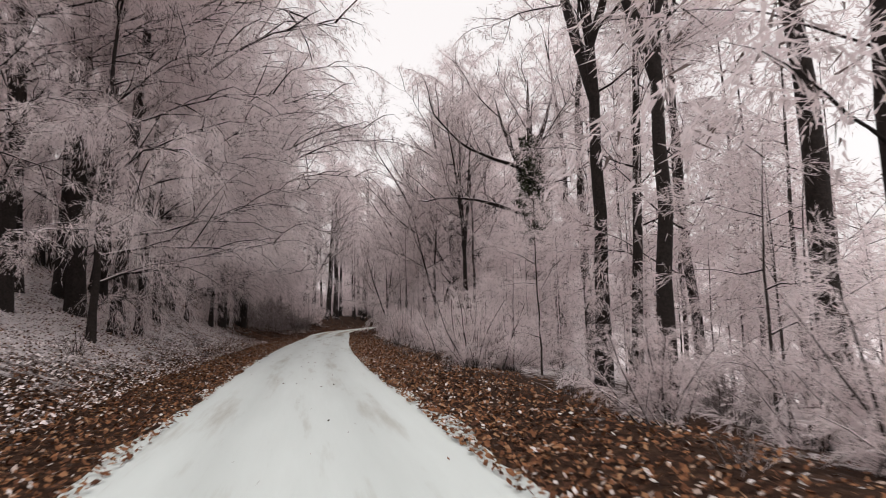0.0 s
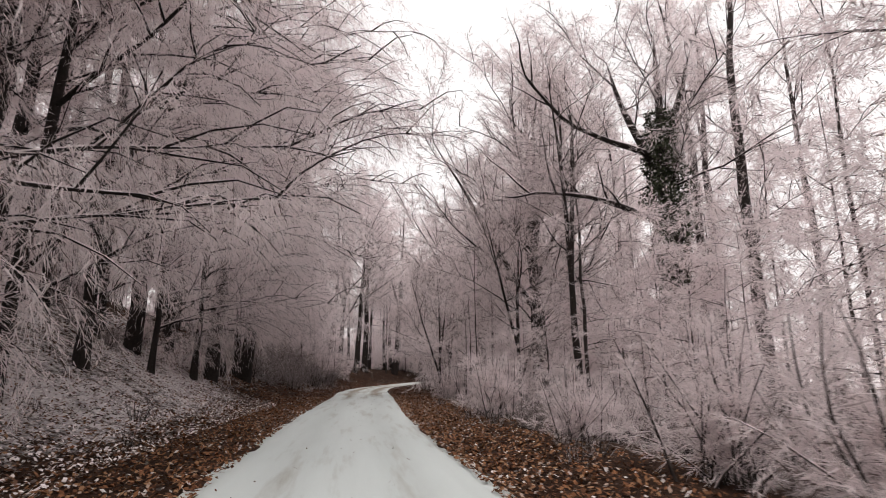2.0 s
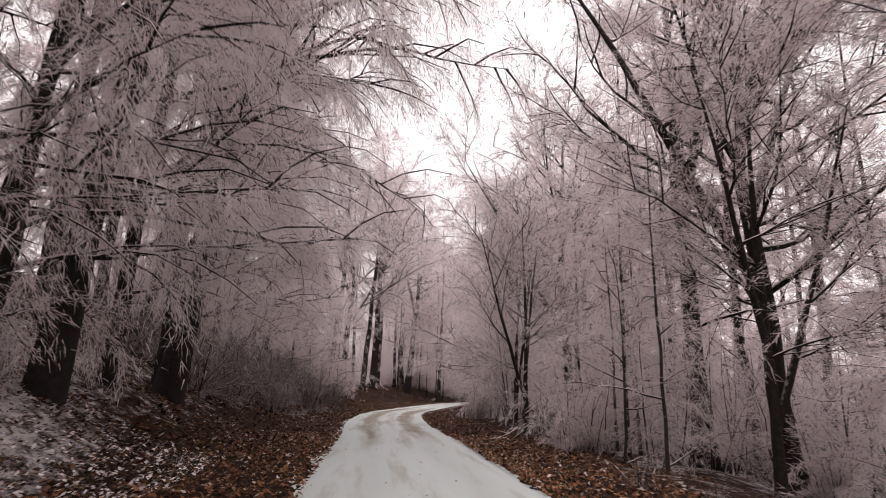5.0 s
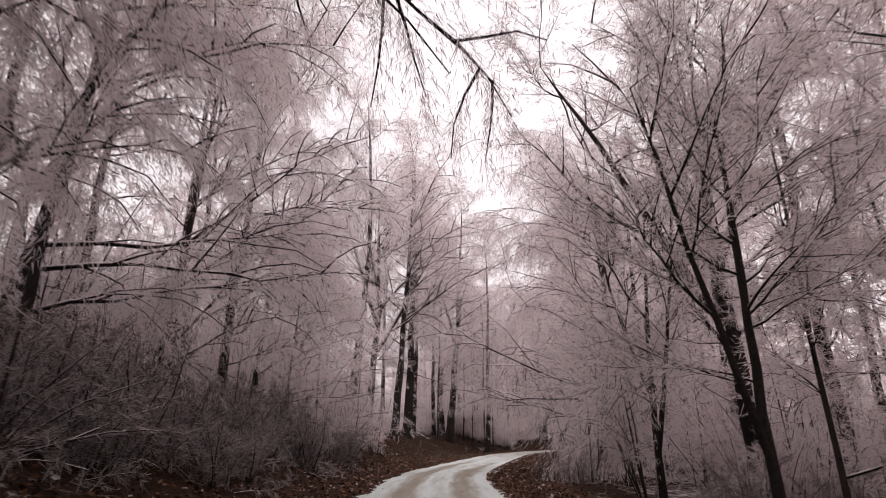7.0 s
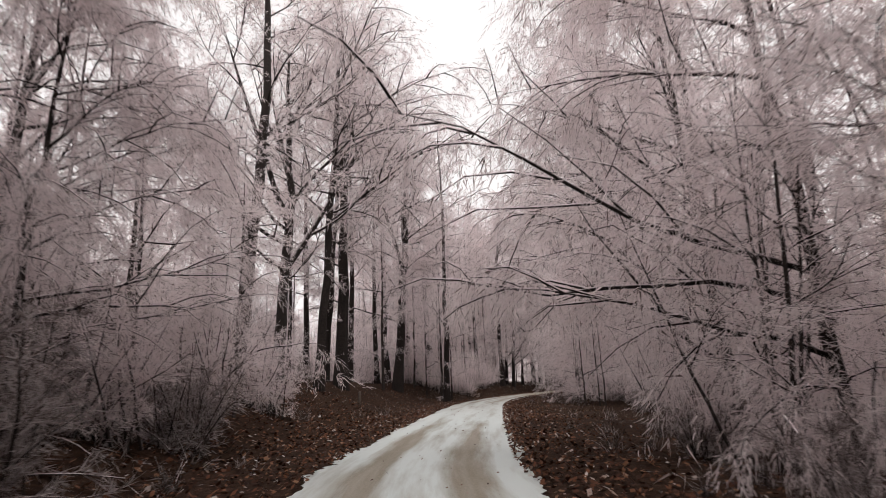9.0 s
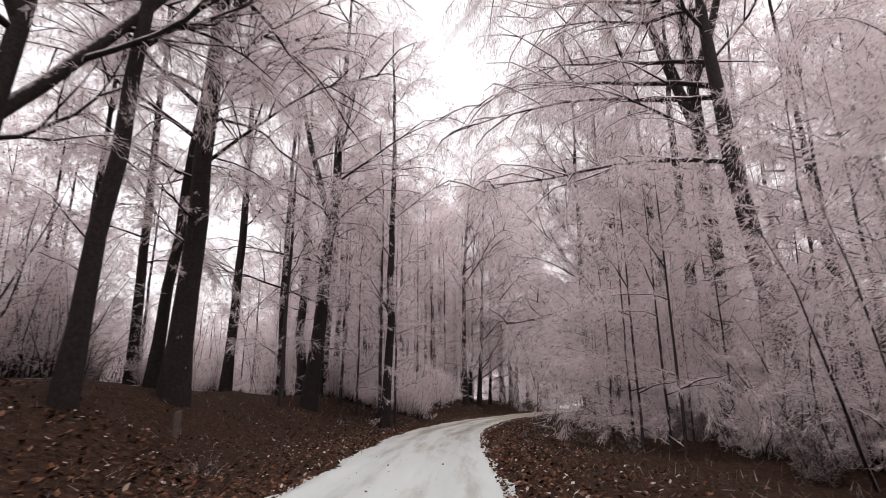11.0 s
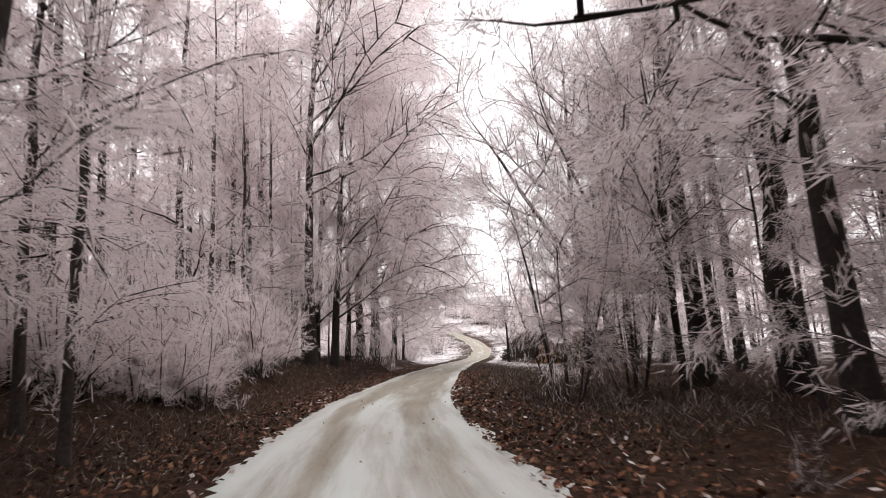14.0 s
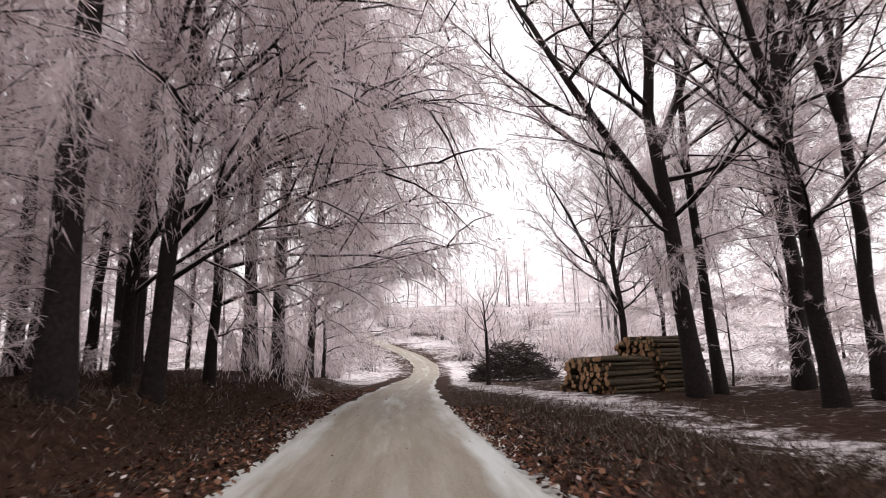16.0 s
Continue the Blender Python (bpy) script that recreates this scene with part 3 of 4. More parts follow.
twiggy = tree("frosted_oak", "spreading oak with crooked bare limbs and frost", 141, 17, 0.27, limbs=15, low=0.25, reach=6.5, steep=0.6, rise=0.5, droop=0.2, subs=9, twigs=9, side=14, split=True, stout=0.014, whisk=8,
              wide=0.034, twig_mat=TWIG_OPEN, crooked=0.0045, forks=((0.3, 20, 34, 0.55), (0.42, 200, 28, 0.5), (0.55, 110, 26, 0.4)))
vtree = tree("forked_beech", "forked beech with two dark upright stems", 151, 20, 0.22, limbs=15, low=0.4, reach=4.5, droop=0.3, subs=8, twigs=8, side=14, wide=0.03, split=True, whisk=14,
             twig_mat=TWIG_OPEN, forks=((0.42, 10, 14, 0.75), (0.5, 190, 20, 0.5)))
crook = tree("crooked_tree", "small crooked tree with dark forked stems", 161, 9.5, 0.11, limbs=12, low=0.3, reach=3.6, steep=0.8, rise=0.4, droop=0.15, subs=8, twigs=7, side=14, wide=0.027, split=True,
             twig_mat=TWIG_OPEN, lean=(-0.05, 0), forks=((0.16, 180, 24, 0.6), (0.32, 20, 22, 0.55)))


def ivy_tree():
    """An old oak grown over with ivy, with two long mossy limbs towards the lane."""
    root = tree("ivy_oak", "old oak wrapped in dark ivy with long crooked limbs", 171, 17, 0.5, limbs=11, low=0.55, reach=5.0, crooked=0.006, forks=((0.62, 150, 28, 0.4), (0.7, 330, 24, 0.4)), steep=0.7, rise=0.4, droop=0.1, subs=8, twigs=7, side=14, split=True,
                wide=0.028, twig_mat=TWIG_OPEN, group="")
    rng = np.random.default_rng(5)
    soup, thin_wood = [], Tubes()
    limbs = [((0, 0, 8.6), (-1.0, 0.15, 0.1), 6.5, 0.17), ((0, 0, 11.0), (-0.85, 0.1, 0.65), 7.0, 0.16), ((0, 0, 7.0), (-0.9, -0.3, 0.02), 1.0, 0.1), ((0, 0, 4.6), (-0.8, 0.5, -0.15), 4.0, 0.05)]
    for o, w, L, r in limbs:
        q = bough(rng, np.array(o), np.array(w), L, 0.25, 0.0, 9, 0.13)
        tb = Tubes()
        tb.add(q, r * (1 - np.linspace(0, 0.8, 10)), 7, cap=True)
        for t in np.linspace(0.35, 1, 9 if L > 2 else 0):
            so, sd = walk_along(q, np.array([min(t, 0.99)]))
            w2 = unit(sd[0] * 0.5 + np.array([rng.normal() * 0.4, rng.normal() * 0.4, rng.uniform(0.1, 0.9)]))
            sq = bough(rng, so[0], w2, rng.uniform(1.2, 2.8), 0.3, 0.1, 4, 0.14)
            thin_wood.add(sq, r * 0.3 * np.array([1, 0.8, 0.6, 0.4, 0.2]), 4)
            to, td = walk_along(sq, rng.uniform(0.2, 0.99, 12))
            soup.append(frosted(rng, to, unit(td * 0.8 + rng.normal(size=(12, 3)) * 0.5), rng.uniform(0.4, 0.9, 12), 14, 0.028, 0.2))
        link_mesh("limb", tb.v, tb.f, LIMB, root, "crooked limb rimed on top")
    tagged(link_mesh("limb_branching", thin_wood.v, thin_wood.f, LIMB, root, "thin dark branches of the long limbs"), kind="stuff")
    tagged(soup_mesh("limb_spray", np.vstack(soup), TWIG_OPEN, root, "frosted twigs of the long limbs"), kind="stuff")
    h = rng.uniform(2.2, 13.2, 17000)
    h = h[rng.uniform(size=len(h)) < np.interp(h, [2, 6, 11, 13.2], [0.25, 0.8, 1.0, 0.5])]
    az = rng.uniform(0, 6.283, len(h))
    lump = np.maximum(0.15, 0.55 + 0.5 * np.sin(1.9 * h + 2 * np.sin(az)) * np.sin(2.3 * az + h) + 0.25 * np.sin(4.1 * h + 3 * az))
    fat = 0.4 + 0.6 * np.exp(-((h - 10) / 4.0) ** 2) * lump * rng.uniform(0.4, 1.15, len(h)) + 0.06 * rng.normal(size=len(h))
    c = np.stack([np.cos(az) * fat, np.sin(az) * fat, h], 1)
    a = unit(rng.normal(size=c.shape)) * 0.075
    b = unit(np.cross(a, rng.normal(size=c.shape))) * 0.065
    v = np.stack([c - a, c + b * 0.7, c + a, c - b * 0.7], 1).reshape(-1, 3)
    link_mesh("ivy", v, np.arange(len(v)).reshape(-1, 4), IVY, root, "dark ivy leaves with frosted edges", smooth=False)
    return root


def lane_oak():
    """An oak with long crooked limbs held low over the lane."""
    root = tree("limbed_oak", "crooked oak with long dark limbs low over the lane", 191, 17, 0.27, limbs=9, low=0.5, reach=5.0, steep=0.7, rise=0.4, droop=0.2, subs=8, twigs=8, side=14, split=True, whisk=10,
                wide=0.03, twig_mat=TWIG_OPEN, lean=(-0.06, 0.03), group="")
    rng = np.random.default_rng(9)
    soup, thin_wood = [], Tubes()
    for o, w, L, r in (((-0.3, 0.1, 5.0), (-0.7, 0.75, 0.0), 7.0, 0.1), ((-0.35, 0.15, 6.4), (-0.85, 0.5, 0.12), 7.5, 0.11), ((-0.45, 0.2, 8.2), (-0.6, 0.8, 0.25), 6.5, 0.1), ((-0.4, 0.2, 7.4), (0.5, -0.8, 0.3), 5.0, 0.09)):
        q = bough(rng, np.array(o), np.array(w), L, 0.12, 0.05, 10, 0.15)
        tb = Tubes()
        tb.add(q, r * (1 - np.linspace(0, 0.8, 11)), 7, cap=True)
        for t in np.linspace(0.25, 1, 11):
            so, sd = walk_along(q, np.array([min(t, 0.99)]))
            w2 = unit(sd[0] * 0.6 + np.array([rng.normal() * 0.5, rng.normal() * 0.5, rng.uniform(-0.2, 0.8)]))
            sq = bough(rng, so[0], w2, rng.uniform(1.0, 2.4), 0.2, 0.2, 4, 0.16)
            thin_wood.add(sq, r * 0.34 * np.array([1, 0.8, 0.6, 0.4, 0.2]), 4)
            to, td = walk_along(sq, rng.uniform(0.2, 0.99, 14))
            soup.append(frosted(rng, to, unit(td * 0.8 + rng.normal(size=(14, 3)) * 0.55), rng.uniform(0.4, 0.9, 14), 14, 0.028, 0.3))
        link_mesh("limb", tb.v, tb.f, LIMB, root, "crooked limb rimed on top")
    tagged(link_mesh("limb_branching", thin_wood.v, thin_wood.f, LIMB, root, "thin dark branches of the long limbs"), kind="stuff")
    tagged(soup_mesh("limb_spray", np.vstack(soup), TWIG_OPEN, root, "frosted twigs of the long limbs"), kind="stuff")
    return root


weeper = tree("weeping_beech", "leaning beech whose long limbs trail frosted twigs over the lane", 63, 21, 0.36, limbs=15, low=0.4, reach=9.5, steep=0.3, rise=0.25, droop=0.75, bias=0.72, subs=12, twigs=11,
              side=20, wide=0.026, twig_len=1.5, lean=(0.04, 0.0), split=True, headroom=5.4, weep=1.3, whisk=10, group="")
snag = tree("snag", "broken dead trunk with two short stubs", 185, 5.6, 0.26, limbs=3, low=0.55, reach=1.1, steep=0.7, rise=0.5, droop=0.0, subs=2, twigs=3, side=5, wide=0.03, twig_len=0.4, stout=0.06,
            twig_mat=TWIG_OPEN, group="", sides=8)
ivy_oak = ivy_tree()
limbed_oak = lane_oak()

rnd0 = random.Random(4)
# trees that stand out, beside the first straight
plant(ivy_oak, 13.7, 30.2, 8)
plant(bare, 10.8, 9.2, 200)
plant(vtree, 9.5, 12.8, 150, 1.05)
plant(vtree, 10.7, 18.0, 100, 1.25)
plant(big[2], -8.6, 26.5, 0, 0.85, tip=6)
plant(tall[0], 11.2, 16.8, 0, 1.05, tip=2)
for x, y in ((14.9, 19.2), (17.5, 18.9), (19.9, 20.4), (19.6, 16.4), (15.6, 24.0), (17.2, 39.0), (18.4, 30.5), (17.6, 26.5)):
    plant(young[len(PLANTED) % 4], x, y, None, 1.25)
plant(twiggy, 10.8, 36.4, 170, 0.95)
plant(crook, 8.6, 34.4, 180, 1.0)
plant(vtree, 9.7, 30.8, 40, 0.7)
plant(young[2], 10.3, 31.2, 90, 1.1)
for x, y in ((16.5, 33.5), (20.0, 36.0), (18.0, 42.5), (21.5, 31.0), (22.5, 40.0), (16.2, 28.6)):
    plant(tall[len(PLANTED) % 4], x, y, None, 1.05)
for x, y, k in ((-6.6, 14.6, 0.8), (-7.0, 17.2, 0.7), (-8.2, 20.4, 0.75), (-7.6, 22.4, 0.7)):
    plant(big[len(PLANTED) % 3], x, y, None, k)
for k, (x, y) in enumerate(((-5.0, 17.6), (-5.0, 22.0), (-5.6, 27.0), (-5.2, 31.5), (-6.0, 36.5), (-4.0, 41.5), (-4.9, 46.5), (-4.0, 51.0), (-3.6, 56.5))):
    plant(hang[k % 3], x, y, -4 + 9 * math.sin(k * 2.1), 0.9 + 0.1 * math.sin(k * 3.3))
for x, y in ((-8.1, 34.6), (-7.3, 32.0), (-7.2, 35.8), (-9.5, 33.4), (-6.7, 23.6), (-7.6, 25.6), (-8.0, 19.0), (-9.2, 15.0), (-7.4, 42.1), (-7.1, 49.6), (-8.5, 45.0), (-6.2, 60.0), (-5.4, 56.8)):
    plant(tall[len(PLANTED) % 4], x, y, None, 0.85)
for x, y in ((-4.2, 38.4), (-4.4, 34.0)):
    plant(hang[len(PLANTED) % 3], x, y, 5)
plant(arch[0], -6.4, 33.2, 0, 1.2)
plant(arch[1], -6.6, 21.0, 8, 1.15)
# along the bend
for x, y, k in ((-1.6, 58.8, 0.6), (-3.4, 61.5, 0.85)):
    plant(hang[len(PLANTED) % 3], x, y, -15, k)
for x, y, k in ((1.2, 64.2, 1.3), (-0.6, 61.6, 1.5), (0.6, 66.5, 1.2), (-3.4, 58.4, 1.3)):
    plant(scrub[len(PLANTED) % 3], x, y, None, k)
plant(crook, 6.9, 43.0, 30, 0.8)
plant(young[1], 12.5, 45.7)
plant(young[2], 13.0, 44.1, None, 1.2)
plant(big[1], 12.3, 41.5, 120)
plant(crook, 8.9, 49.8, 100, 0.9)
plant(hazel[0], 9.3, 51.2, 10, 0.9)
plant(hazel[1], 9.6, 56.0, 60, 0.95)
plant(hang[0], 10.8, 55.6, 130)
plant(hang[1], 13.2, 60.5, 150)
plant(twiggy, 11.4, 49.3, 170, 0.9)
plant(twiggy, 1.8, 74.0, 20, 1.0)
plant(tall[2], 0.6, 69.5)
plant(big[2], 5.0, 80.6, 160, 1.05)
plant(tall[1], 6.1, 88.1)
plant(tall[0], 3.2, 84.3)
plant(big[1], 9.7, 89.9, 0, 1.1, tip=3)
plant(tall[3], 9.8, 95.4, 30)
plant(young[3], 10.9, 95.6, None, 1.1)
for x, y in ((14.0, 94.0), (13.2, 90.6), (12.4, 92.2), (14.5, 92.6), (11.8, 94.2), (12.5, 97.1)):
    plant(young[len(PLANTED) % 4], x, y, None, 1.05)
plant(weeper, 21.3, 73.8, 128, 1.0)
plant(weeper, -3.6, 40.8, -6, 0.9)
for k, (x, y) in enumerate(((24.8, 75.2), (27.0, 79.6), (26.2, 71.4), (24.2, 80.4), (29.0, 75.6))):
    plant(tall[k % 4], x, y, None, 0.95)
plant(tall[1], 13.3, 89.7, 20, 1.05)
plant(tall[2], 11.0, 96.9, 120, 1.1)
plant(arch[0], 4.2, 81.9, -22, 1.0)
plant(vtree, 21.9, 77.4, 100, 1.3)
plant(limbed_oak, 25.0, 82.5, 0, 1.05)
plant(tall[0], 22.4, 86.3)
plant(young[3], 23.2, 85.0, None, 1.3)
plant(twiggy, 26.4, 88.6, 200, 1.0)
plant(hazel[0], 23.6, 92.2, 90, 0.8)
plant(hazel[1], 26.0, 92.2, 10, 0.9)
plant(crook, 26.3, 91.0, 40, 0.9)
plant(tall[1], 27.9, 91.4, None, 1.1)
plant(arch[1], 24.1, 107.1, -50, 1.05)
plant(hang[1], 26.0, 108.9, -45, 1.25)
plant(hang[0], 28.6, 112.6, -50, 1.25)
plant(hang[2], 32.6, 116.4, -45, 1.35)
plant(hang[1], 37.0, 121.5, -45, 1.3)
plant(hang[0], 41.0, 126.5, -45, 1.0)
plant(hang[1], 26.0, 111.0, -60, 1.1)
# behind the bend
for x, y in ((-6.5, 68.0), (-3.5, 72.5), (-8.5, 75.0), (-2.0, 79.0), (-5.5, 83.0), (2.2, 81.0), (-0.6, 86.5), (-10.5, 70.0)):
    plant(deep[len(PLANTED) % 4], x, y, None, 0.62)
# the wood beside the last stretch
for k, (x, y) in enumerate(((22.5, 110.5), (20.0, 113.0), (24.5, 114.5), (22.0, 117.5), (27.0, 118.5), (19.0, 108.5), (24.5, 121.0), (17.5, 111.5), (29.5, 122.5), (16.0, 106.5), (26.5, 125.0), (21.0, 122.0))):
    plant((deep if k % 3 else tall)[k % 3], x, y, None, 0.95)
for x, y in ((21.0, 107.0), (22.8, 108.6), (25.2, 112.4), (20.6, 110.4), (27.6, 115.6), (19.4, 105.4), (30.2, 118.6), (23.4, 112.2)):
    plant(young[len(PLANTED) % 4], x, y, None, 1.1)
# by the clearing
plant(twiggy, 38.7, 103.5, 130, 1.05)
plant(tall[0], 39.8, 103.3, 50, 0.9)
plant(twiggy, 37.3, 100.0, 170, 0.85)
plant(vtree, 38.9, 99.4, 140, 0.85)
plant(tall[3], 43.2, 102.0)
plant(crook, 54.8, 111.5, 30, 1.3)
plant(snag, 57.7, 116.2, 100, 1.0)
plant(young[0], 45.9, 106.7, 10, 0.8)
sapling = tree("sapling", "bare young tree with thin upswept branches", 181, 4.0, 0.1, limbs=9, low=0.28, reach=2.2, steep=0.75, rise=0.7, droop=0.0, subs=4, twigs=3, side=4, wide=0.02,
               stout=0.022, twig_len=0.4, wood_mat=BARK, twig_mat=TWIG_OPEN, group="", sides=6)
plant(sapling, 44.1, 116.1, 40, 1.2)

for k in range(100):
    a, q = radians(rnd0.uniform(24, 66)), rnd0.uniform(38, 96)
    x, y = 22 + math.sin(a) * q, 97 + math.cos(a) * q
    if abs(float(off_road(np.array([x]), np.array([y]))[1][0])) < 4.5:
        continue
    plant(thickets[k % 3], x, y, None, rnd0.uniform(0.3, 0.6) + 0.007 * q)
plant(twiggy, 46.5, 109.6, 150, 0.7)
plant(twiggy, 52.0, 104.0, 20, 0.75)
plant(crook, 50.0, 108.5, 90, 1.2)
for x, y in ((62, 100), (58, 104), (66, 108), (70, 96), (74, 116), (66, 122), (82, 108), (60, 92), (52, 96), (78, 128)):
    plant(deep[len(PLANTED) % 4], x, y, None, 0.6 + 0.05 * (len(PLANTED) % 5))

# the wood on the far side of the clearing
for k in range(44):
    a, q = radians(rnd0.uniform(20, 66)), rnd0.uniform(92, 150)
    x, y = 22 + math.sin(a) * q, 97 + math.cos(a) * q
    if abs(float(off_road(np.array([x]), np.array([y]))[1][0])) > 5:
        plant(deep[k % 4], x, y, None, rnd0.uniform(0.45, 0.75))

# crowns that meet over the lane
for k, s in enumerate(range(6, 128, 7)):
    i = int(np.argmin(np.abs(ALONG - s - 2.0 * math.sin(k * 1.7))))
    away = math.degrees(math.atan2(-WAY[i, 0], WAY[i, 1]))
    for side in (-1, 1):
        if side > 0 and (s > 66 or s < 16 or 20 < s < 34 or s > 78 or k % 3 == 2) or side < 0 and (k % 4 == 3 or 86 < s < 112 or 64 <= s < 74) or 36 < s < 64 and not (side > 0 and s < 43):
            continue
        d = side * (6.6 + 0.7 * math.sin(k * 2.9 + side))
        x, y = LINE[i] + np.array([WAY[i, 1], -WAY[i, 0]]) * d
        if all((x - a) ** 2 + (y - b) ** 2 > 1.4 for a, b in PLANTED):
            plant(arch[k % 2], float(x), float(y), away + (0 if side < 0 else 180) + 12 * math.sin(k * 5.0), 1.1 + 0.15 * math.sin(k * 1.9))

# the wood between
spots = [p for p in PLANTED]


def clear_of(x, y, gap):
    return all((x - a) ** 2 + (y - b) ** 2 > gap * gap for a, b in spots)


rnd = random.Random(8)
made = 0
for _ in range(6000):
    x, y = rnd.uniform(-34, 48), rnd.uniform(4, 150)
    s, d = off_road(np.array([x]), np.array([y]))
    s, d = float(s[0]), float(d[0])
    if s > 150 or (d > 0 and s > 108) or abs(d) < 5.5 or (0 < d < 8.5 and (s > 58 or s < 24)) or d > 22 or d < -30 or (d > 13 and s < 40) or (16 < s < 40 and 0 < d < 10.5):
        continue
    if not clear_of(x, y, 2.2 if abs(d) < 14 else 3.0) or made > 170:
        continue
    spots.append((x, y))
    made += 1
    kind = rnd.random()
    if d < -11 and s > 64:
        plant(thin[rnd.randrange(3)], x, y, None, rnd.uniform(0.75, 1.05))
    elif abs(d) > 8.5:
        plant((deep if kind < 0.65 else thin)[rnd.randrange(3)], x, y, None, rnd.uniform(0.85, 1.15))
    elif d < -5 and d > -9 and kind < 0.3 and s < 95:
        plant(hang[rnd.randrange(3)], x, y, rnd.uniform(-40, 20) - (0 if s < 60 else 35))
    elif kind < 0.4:
        plant(tall[rnd.randrange(4)], x, y, None, rnd.uniform(0.8, 1.1))
    else:
        plant(young[rnd.randrange(4)], x, y, None, rnd.uniform(0.7, 1.2))

# ---- undergrowth ----
for x, y, k in ((-0.4, 59.5, 1.5), (0.6, 63.0, 1.6), (1.8, 67.0, 1.4), (17.5, 100.8, 1.5), (19.5, 102.8, 1.6), (16.0, 98.8, 1.4), (21.5, 105.4, 1.3), (15.2, 101.5, 1.6), (17.8, 104.0, 1.7)):
    plant(bushes[len(PLANTED) % 3], x, y, None, k)
for _ in range(120):
    s = rnd.uniform(2, 118)
    left = rnd.random() < 0.4
    k = int(np.argmin(np.abs(ALONG - s)))
    d = -rnd.uniform(4.8, 11) if left else rnd.uniform(4.0, 11)
    if left and (s < 45 and d > -7 or 38 < s < 58 or s > 62 and d > -8) or not left and s > 68 and d < 7:
        continue
    x, y = LINE[k] + np.array([WAY[k, 1], -WAY[k, 0]]) * d
    if not left and s > 90:
        continue
    pick = rnd.random()
    proto = bushes[rnd.randrange(3)] if pick < (0.45 if s > 40 or not left else 0.1) else brambles[rnd.randrange(3)]
    plant(proto, float(x), float(y), None, rnd.uniform(0.7, 1.3))
for x, y, k in ((40.5, 98.4, 1.5), (43.0, 101.4, 1.7), (44.5, 104.6, 1.3), (38.4, 96.6, 1.4), (46.5, 98.2, 1.8), (41.2, 96.0, 1.6), (48.0, 101.0, 1.6), (36.4, 95.2, 1.2), (44.0, 94.0, 1.9), (50.5, 97.0, 1.9)):
    plant(scrub[len(PLANTED) % 3], x, y, None, k)
for k in range(95):
    if k < 50:
        s, d = rnd.uniform(6, 84), -rnd.uniform(10.5, 21)
    elif k < 80:
        s, d = rnd.uniform(60, 100), rnd.uniform(9, 20)
    else:
        s, d = rnd.uniform(38, 60), rnd.uniform(10, 18)
    i = int(np.argmin(np.abs(ALONG - s)))
    x, y = LINE[i] + np.array([WAY[i, 1], -WAY[i, 0]]) * d
    plant(thickets[rnd.randrange(3)], float(x), float(y), None, rnd.uniform(0.9, 1.4))
for k in range(44):
    x, y = rnd.uniform(8, 30), rnd.uniform(108, 138)
    s, d = off_road(np.array([x]), np.array([y]))
    if -26 < float(d[0]) < -8.5:
        plant((scrub if k % 3 == 0 else deep)[rnd.randrange(3)], x, y, None, rnd.uniform(1.4, 1.9) if k % 3 == 0 else rnd.uniform(0.85, 1.1))
for k in range(26):
    s, d = rnd.uniform(10, 38), rnd.uniform(8, 15)
    i = int(np.argmin(np.abs(ALONG - s)))
    x, y = LINE[i] + np.array([WAY[i, 1], -WAY[i, 0]]) * d
    plant(scrub[rnd.randrange(3)], float(x), float(y), None, rnd.uniform(0.6, 1.0) if d < 9 else rnd.uniform(0.9, 1.5))
# low brush on the bank before the bend, white bushes past it, and the frosted thicket behind the first trees
for k in range(34):
    s, d = rnd.uniform(43, 61), -rnd.uniform(4.3, 8.5)
    i = int(np.argmin(np.abs(ALONG - s)))
    x, y = LINE[i] + np.array([WAY[i, 1], -WAY[i, 0]]) * d
    plant(brambles[k % 3], float(x), float(y), None, rnd.uniform(1.2, 2.1))
for k in range(30):
    x, y = rnd.uniform(11.5, 22.0), rnd.uniform(96.0, 106.0)
    s, d = off_road(np.array([x]), np.array([y]))
    if -13 < float(d[0]) < -4.6:
        plant(bushes[k % 3], x, y, None, rnd.uniform(1.0, 1.7))
for k in range(130):
    s, d = rnd.uniform(60, 116), -rnd.uniform(12, 34)
    i = int(np.argmin(np.abs(ALONG - s)))
    x, y = LINE[i] + np.array([WAY[i, 1], -WAY[i, 0]]) * d
    if k % 4 == 0 and s > 84:
        continue
    plant((thin if k % 4 == 0 else thickets)[k % 3], float(x), float(y), None, rnd.uniform(0.8, 1.1) if k % 4 == 0 else rnd.uniform(0.8, 1.5))
for k in range(46):
    s, d = rnd.uniform(60, 97), rnd.uniform(5.2, 10)
    if 92 < s and d < 7 or 63 < s < 78 and d < 8.6:
        continue
    i = int(np.argmin(np.abs(ALONG - s)))
    x, y = LINE[i] + np.array([WAY[i, 1], -WAY[i, 0]]) * d
    plant((young if k % 5 == 0 else scrub)[k % 3], float(x), float(y), None, rnd.uniform(0.6, 0.9) if k % 5 == 0 else rnd.uniform(0.7, 1.5))
